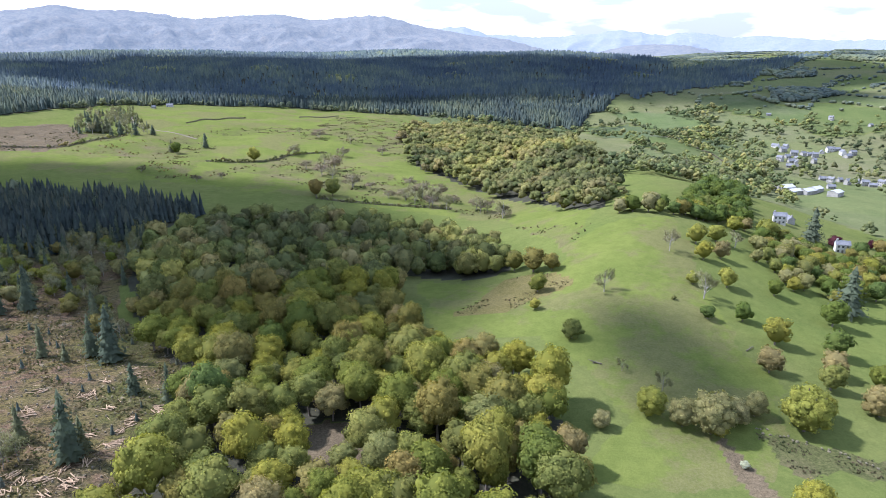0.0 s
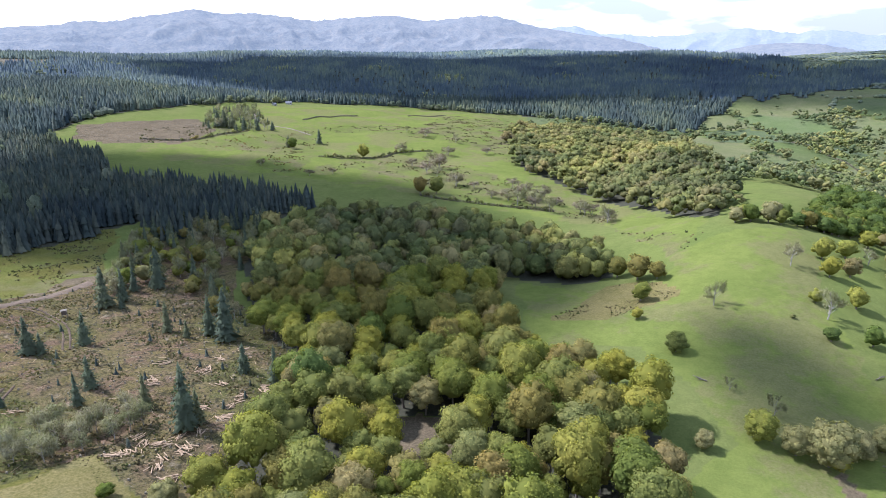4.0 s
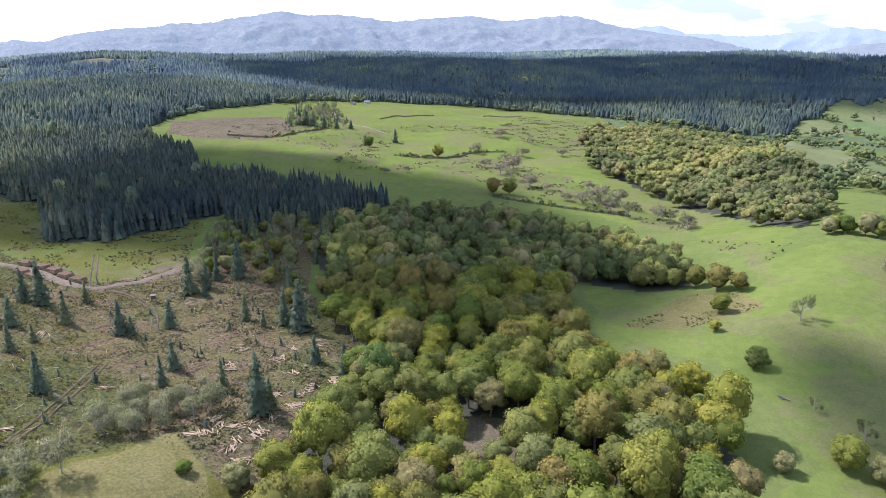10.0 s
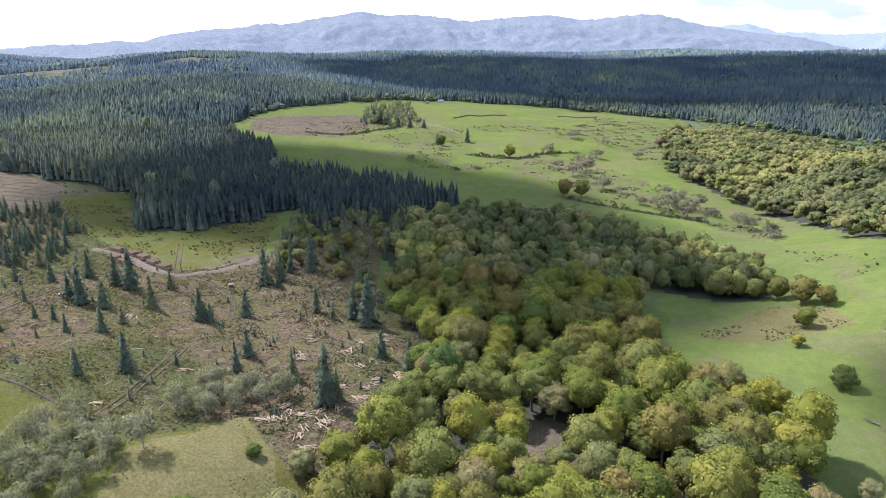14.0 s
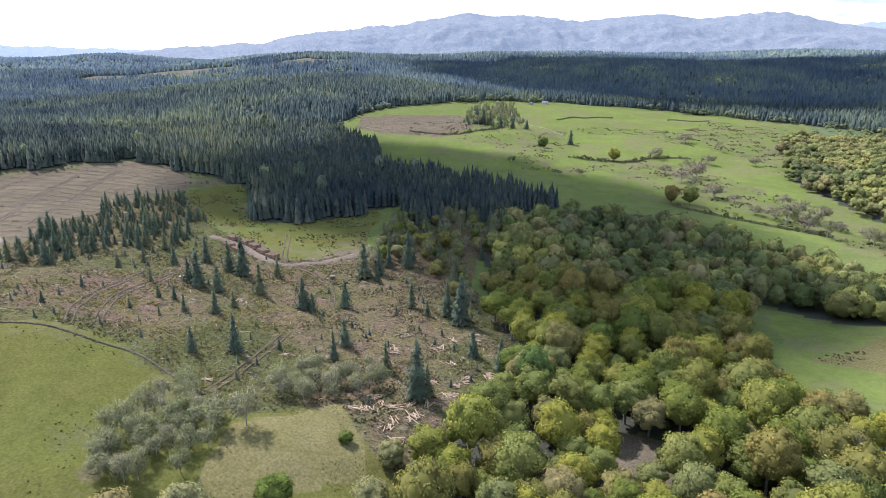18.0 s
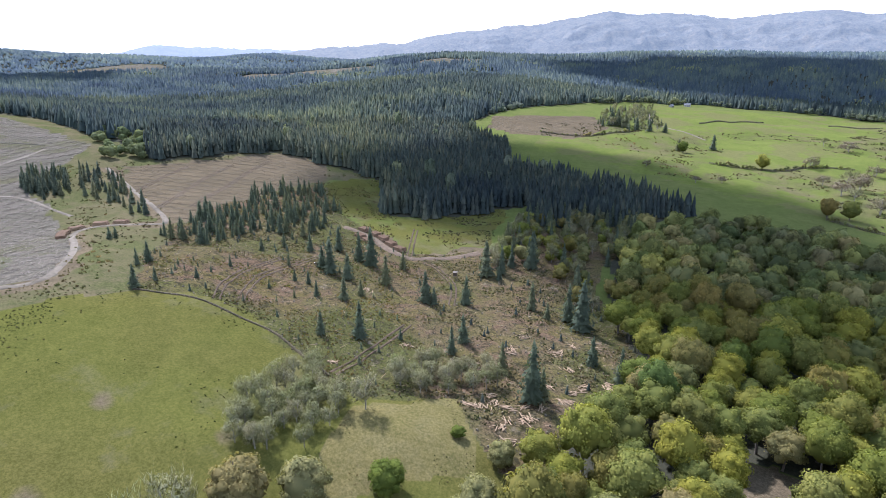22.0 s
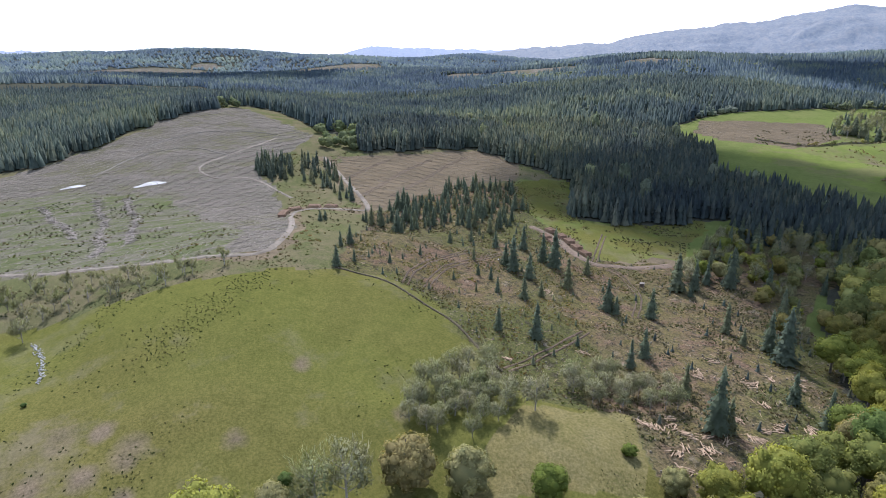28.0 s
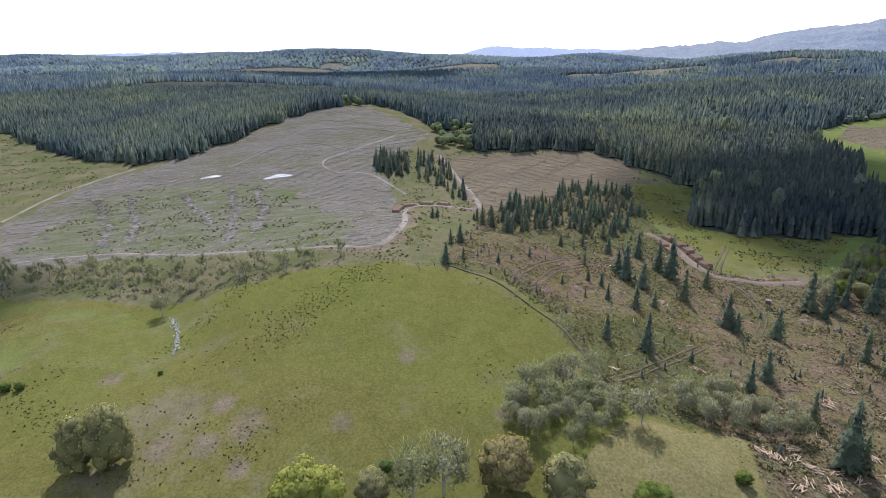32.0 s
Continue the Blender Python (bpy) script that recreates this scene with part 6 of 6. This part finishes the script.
sticks("brash", (FELLED,), 12000, 1.3, M_BRASH, "scattered pale brash and broken branches on felled ground", 71)
sticks("cut_wood", (FELLED,), 700, 2.6, M_TIMBER, "scattered pale cut logs on felled ground", 72)
sticks("grey_brash", (GREY_FELL,), 52000, 3.4, M_GREYBRASH, "rows of grey weathered brash on the felled hill", 73, (0.5, 8.5))
rows_of = np.concatenate([np.repeat(along(w, 1.0), 4, 0) for w in (SKID_A, SKID_B, SKID_C, SKID_D, SKID_E)])
rg = np.random.default_rng(75)
rows_of = rows_of + rg.normal(size=rows_of.shape) * 1.3 + 1.2 * np.sin(rows_of[:, ::-1] / 9)
scattered("raked_brash", [tube([(-0.5, 0, 0.15), (0.5, 0.05, 0.3)], [0.05, 0.02], 3) for k in range(3)], on_land(rows_of, 0.0), np.column_stack([rg.uniform(2.0, 5.0, len(rows_of)), np.full(len(rows_of), 1.5)]), M_GREYBRASH, "pale raked lines of brash down the felled hill", "brash", 76)
sticks("slope_brash", (REPLANT, UPBROWN), 16000, 3.0, M_BRASH, "brown brash on the replanted slope", 74, (2.2, 7.0))


# stumps, tussocks, rushes, low scrub
def tuft(seed, n=7):
    g = np.random.default_rng(seed)
    v, f = [], []
    for k in range(n):
        a, q = g.uniform(0, 6.28), g.uniform(0.1, 0.5)
        x, y = q * math.cos(a), q * math.sin(a)
        k0 = len(v)
        v += [(x - 0.22, y, 0), (x + 0.22, y + g.normal() * 0.1, 0), (x * 1.6 + g.normal() * 0.1, y * 1.6, g.uniform(0.5, 1.0))]
        f.append((k0, k0 + 1, k0 + 2))
    return np.array(v), np.array(f)


TUFTS = [tuft(230 + k) for k in range(6)]
M_RUSH = leaf("dark rush tussocks", ((0.05, 0.065, 0.026), (0.062, 0.072, 0.03), (0.085, 0.08, 0.04)), 0.3, True)
M_SCRUB = leaf("low bramble and heather", ((0.085, 0.1, 0.038), (0.14, 0.115, 0.062), (0.065, 0.085, 0.034), (0.16, 0.12, 0.075), (0.11, 0.085, 0.05)), 0.25, True)


def tufts(name, xy, lo, hi, mat, label, seed):
    g = np.random.default_rng(seed)
    s = g.uniform(lo, hi, len(xy))
    return scattered(name, TUFTS, on_land(xy, 0.05), np.column_stack([s, s * 0.75]), mat, label, "undergrowth", seed)


def clumped(xy, level):
    """Those places that fall in natural drifts."""
    x, y = xy[:, 0], xy[:, 1]
    d = np.sin(x / 9 + 1.5 * np.sin(y / 13)) * np.sin(y / 8 + np.sin(x / 7)) + 0.6 * np.sin(x / 3.1 + y / 5) * np.sin(y / 2.7)
    return xy[d > level]


dome = spread(DOME, 1.3, 81)
band = np.exp(-0.5 * (off_line(dome[:, 0], dome[:, 1], ((-213, 62), (-206, 36), (-196, 12), (-180, -12), (-176, -26))) / 9) ** 2) + np.exp(-0.5 * (off_line(dome[:, 0], dome[:, 1], ((-137, -38), (-150, -24), (-140, -10))) / 10) ** 2)
lump = np.sin(dome[:, 0] / 17 + 1.5 * np.sin(dome[:, 1] / 23)) * np.sin(dome[:, 1] / 13 + np.sin(dome[:, 0] / 11)) + 0.5 * np.sin(dome[:, 0] / 5.1) * np.sin(dome[:, 1] / 4.3)
tufts("rush_tussocks", dome[lump + 0.75 * band + 0.4 * np.random.default_rng(80).normal(size=len(dome)) > 0.98], 0.25, 0.75, M_RUSH, "dark rush tussocks dotted over the grassy dome", 82)
tufts("felled_scrub", clumped(spread(FELLED, 1.3, 83), 0.0), 0.25, 1.1, M_SCRUB, "low bramble, bracken and grass on felled ground", 84)
up = np.concatenate([spread(p, 4.0, 96) for p in (RUSHY_A, RUSHY_B, RUSHY_C, RUSHY_D, RUSHY_E, RUSHY_F, RUSHY_G, RUSHY_H, RUSHY_I)])
tufts("upland_scrub", clumped(up, 0.4), 0.7, 2.2, M_SCRUB, "rushes and low thorn scrub on upland pasture", 97)
hedge = np.concatenate([along(w, 3.2) for w in (WALL_C, WALL_E, WALL_F)])
hedge = hedge[np.random.default_rng(98).random(len(hedge)) < 0.5]
far_trees("wall_side_thorns", hedge, 4.0, 0.32, "low dark thorn bushes along the upland walls", 99)
tufts("bank_grass", clumped(spread(BANK, 1.2, 85), 0.4), 0.2, 0.5, M_SCRUB, "tussocky straw-coloured grass on the bank", 86)
tufts("marsh_scrub", clumped(np.concatenate([spread(MARSH, 2.0, 87), spread(GLADE, 2.0, 88, 0.9), spread(RUSHES, 1.6, 89), spread(DITCH, 1.2, 89)]), 0.1), 0.3, 1.0, M_SCRUB, "rough tussocks in wet ground", 90)
hb, hr = np.random.default_rng(78).uniform(40, 80, 9000), np.sqrt(np.random.default_rng(79).uniform(235 ** 2, 520 ** 2, 9000))
wet = np.column_stack(polar(hb, hr))
wet = wet[~any_in(wet[:, 0], wet[:, 1], DOME, FELLED, GREY_FELL, MOSSY, PLANT_MAIN, REPLANT, UPLAND)]
tufts("valley_scrub", clumped(wet, -0.1), 0.4, 1.5, M_SCRUB, "brown rushes and low scrub between the tracks", 77)
tufts("heath_scrub", clumped(np.concatenate([spread(HEATH, 3.0, 91), spread(MOSSY, 3.0, 92)]), 0.2), 0.5, 1.5, M_SCRUB, "low heath scrub on felled hills", 93)

stump_v, stump_f = tube([(0, 0, -0.1), (0, 0, 0.12), (0, 0, 0.42), (0, 0, 0.43)], [0.36, 0.25, 0.21, 0.01], 5)
scattered("tree_stumps", [(stump_v, stump_f)], on_land(spread(FELLED, 4.2, 94, 0.6), 0.0), rng.uniform(0.8, 1.3, (len(spread(FELLED, 4.2, 94, 0.6)), 2)), M_BRASH, "cut stumps over the felled ground", "stumps", 95)

# gravel turning pads on the grey hill
for x, y, w in (PAD_A, PAD_B):
    v, f = [(0, 0, 0.25)], []
    for k in range(18):
        a = k * math.pi / 9
        q = w * (0.5 + 0.12 * math.sin(3 * a + x))
        v.append((q * 0.45 * math.cos(a), q * math.sin(a), float(ground(x + q * 0.45 * math.cos(a), y + q * math.sin(a)) - ground(x, y)) + 0.2))
        f.append((0, 1 + k, 1 + (k + 1) % 18))
    ob = new("gravel_pad", mesh_of("gravel_pad", np.array(v), np.array(f), M_GRAVEL))
    ob.location = (x, y, float(ground(x, y)))
    tagged(ob, "pale gravel turning pad on the felled hill", "gravel", kind="structure")


# ---- houses ----
def box(lo, hi):
    (a, b, c), (d, e, g) = lo, hi
    v = [(a, b, c), (d, b, c), (d, e, c), (a, e, c), (a, b, g), (d, b, g), (d, e, g), (a, e, g)]
    return np.array(v, float), np.array([(0, 3, 2, 1), (4, 5, 6, 7), (0, 1, 5, 4), (1, 2, 6, 5), (2, 3, 7, 6), (3, 0, 4, 7)])


def house(x, y, long, turn, wall_mat, roof_mat, name, label, storeys=2, barn=False):
    deep, eave = long * 0.62, 2.6 * storeys + 0.3
    if barn:
        deep, eave = long * 0.7, 4.6
    rise = deep * (0.2 if barn else 0.42)
    t = thing(name, label, "house" if not barn else "barn", "village", Matrix.Translation((x, y, float(ground(x, y)) - 0.2)) @ Matrix.Rotation(turn, 4, "Z"))
    L, D = long / 2, deep / 2
    v, f = box((-L, -D, -1), (L, D, eave))
    v = np.concatenate([v, [(-L, 0, eave + rise), (L, 0, eave + rise)]])
    me = bpy.data.meshes.new("wall")
    me.from_pydata([tuple(q) for q in v], [], [tuple(q) for q in f] + [(4, 7, 8), (5, 9, 6)])
    me.materials.append(wall_mat)
    part("wall", me, t)
    for s in (-1, 1):
        o, th = 0.35, 0.18
        yy, zz = s * (D + o), eave - o * rise / D
        rv = [(-L - o, 0, eave + rise + th), (L + o, 0, eave + rise + th), (L + o, yy, zz + th), (-L - o, yy, zz + th), (-L - o, 0, eave + rise + 0.02), (L + o, 0, eave + rise + 0.02), (L + o, yy, zz), (-L - o, yy, zz)]
        me = bpy.data.meshes.new("roof")
        me.from_pydata(rv, [], [(0, 1, 2, 3), (7, 6, 5, 4), (0, 4, 5, 1), (1, 5, 6, 2), (2, 6, 7, 3), (3, 7, 4, 0)])
        me.materials.append(roof_mat)
        part("roof", me, t)
    if barn:
        part("door", mesh_of("door", *box((L, -1.8, -0.5), (L + 0.08, 1.8, 3.6)), M_MACHINE), t)
        return t
    part("chimney", mesh_of("chimney", *box((-L + 0.2, -0.45, eave + rise - 0.8), (-L + 1.1, 0.45, eave + rise + 1.1)), M_GREYWALL), t)
    for s in (-1, 1):
        for row in range(storeys):
            for u in (-0.62, 0.0, 0.62):
                if row == 0 and u == 0 and s < 0:
                    part("door", mesh_of("door", *box((-0.5, s * D - 0.06, 0), (0.5, s * D + 0.06, 2.1)), M_BARK), t)
                    continue
                z0 = 0.9 + 2.6 * row
                pane = part("window", mesh_of("window", *box((u * L - 0.55, s * D - 0.05, z0), (u * L + 0.55, s * D + 0.05, z0 + 1.25)), M_GLASS), t)
                part("window_frame", mesh_of("window_frame", *box((u * L - 0.64, s * D - 0.03, z0 - 0.1), (u * L + 0.64, s * D + 0.03, z0 + 1.34)), M_RENDER), pane)
    return t


for k, (x, y, w) in enumerate(HOUSES + HOUSES_B):
    white = rng.random() < 0.15
    house(x, y, max(7.5, w * 0.78), rng.uniform(-0.5, 0.5) + (1.57 if k % 3 == 0 else 0), M_RENDER if white else M_GREYWALL, M_SLATE, "house",
          "whitewashed slate-roofed village house" if white else "grey stone village house with a slate roof", 2 if k % 2 else 1)
for k, (x, y, w) in enumerate(BARNS):
    house(x, y, max(14, w), 0.25 + 0.1 * k, M_GREYWALL, M_BARNROOF, "barn", "large farm shed with a pale cement roof", 1, True)


# high seat: a dark timber box on legs
def high_seat(x, y):
    t = thing("high_seat", "dark wooden high seat on legs on felled ground", "hunting stand", "", Matrix.Translation((x, y, float(ground(x, y)))) @ Matrix.Rotation(0.6, 4, "Z"))
    part("cabin", mesh_of("cabin", *box((-0.9, -0.9, 1.8), (0.9, 0.9, 3.4)), M_MACHINE), t)
    part("roof", mesh_of("roof", *box((-1.1, -1.1, 3.4), (1.1, 1.1, 3.55)), M_BARK), t)
    for sx in (-0.8, 0.8):
        for sy in (-0.8, 0.8):
            part("leg", mesh_of("leg", *tube([(sx * 1.25, sy * 1.25, -0.3), (sx, sy, 1.9)], [0.09, 0.07], 6), M_BARK), t)
    for k in range(5):
        part("rung", mesh_of("rung", *tube([(-0.3, -1.25 + k * 0.05, 0.3 + 0.3 * k), (0.3, -1.25 + k * 0.05, 0.3 + 0.3 * k)], [0.04, 0.04], 5), M_BARK), t)


high_seat(*HIGH_SEAT)


# cottages where the farm track meets the forest
for k, (x, y) in enumerate(COTTAGES):
    house(x, y, 11 - 3 * k, 0.4 + k, M_RENDER if k == 0 else M_GREYWALL, M_SLATE, "cottage", "small pale cottage among trees at the forest edge", 1)


# dead trees lying in the pasture
def fallen_tree(x, y, turn):
    t = thing("fallen_tree", "grey dead tree lying on the pasture", "tree", "fallen trees", Matrix.Translation((x, y, float(ground(x, y)) + 0.35)) @ Matrix.Rotation(turn, 4, "Z") @ Matrix.Rotation(1.5, 4, "Y"))
    branches, _ = bare_branches(401 + int(abs(x)), 4.6, 1.3, 0.24, 7)
    part("trunk", mesh_of("trunk", *branches, None, M_BARK, True), t)


for k, (x, y) in enumerate(FALLEN):
    fallen_tree(x, y, 0.7 + 1.9 * k)


# quad bike left on the felled ground
def quad_bike(x, y, turn):
    t = thing("quad_bike", "black and white quad bike parked on felled ground", "quad bike", "", Matrix.Translation((x, y, float(ground(x, y)))) @ Matrix.Rotation(turn, 4, "Z"))
    rim = plain("black rubber", (0.02, 0.02, 0.02), (0.04, 0.04, 0.04), 6.0, 0.8)
    white = plain("white plastic panels", (0.6, 0.6, 0.6), (0.75, 0.75, 0.74), 3.0, 0.4)

    def block(name, lo, hi, mat):
        bm = bmesh.new()
        bmesh.ops.create_cube(bm, size=1.0)
        bmesh.ops.scale(bm, vec=Vector(hi) - Vector(lo), verts=bm.verts)
        bmesh.ops.translate(bm, vec=(Vector(hi) + Vector(lo)) / 2, verts=bm.verts)
        bmesh.ops.bevel(bm, geom=bm.edges[:], offset=0.06, segments=2, affect="EDGES")
        me = bpy.data.meshes.new(name)
        bm.to_mesh(me)
        bm.free()
        me.materials.append(mat)
        return part(name, me, t)

    block("chassis", (-0.75, -0.25, 0.35), (0.75, 0.25, 0.6), M_MACHINE)
    block("front_panel", (0.3, -0.5, 0.62), (1.0, 0.5, 0.9), white)
    block("rear_panel", (-1.0, -0.5, 0.62), (-0.4, 0.5, 0.85), white)
    block("seat", (-0.55, -0.18, 0.86), (0.25, 0.18, 1.02), rim)
    part("handlebar", mesh_of("handlebar", *tube([(0.35, -0.42, 1.12), (0.42, 0, 1.08), (0.35, 0.42, 1.12)], [0.03, 0.03, 0.03], 6), None, M_MACHINE, True), t)
    for sx in (-0.65, 0.65):
        for sy in (-0.5, 0.5):
            part("wheel", mesh_of("wheel", *tube([(sx, sy - 0.13, 0.3), (sx, sy - 0.1, 0.3), (sx, sy + 0.1, 0.3), (sx, sy + 0.13, 0.3)], [0.12, 0.3, 0.3, 0.12], 14), None, rim, True), t)


quad_bike(*QUAD, 0.8)
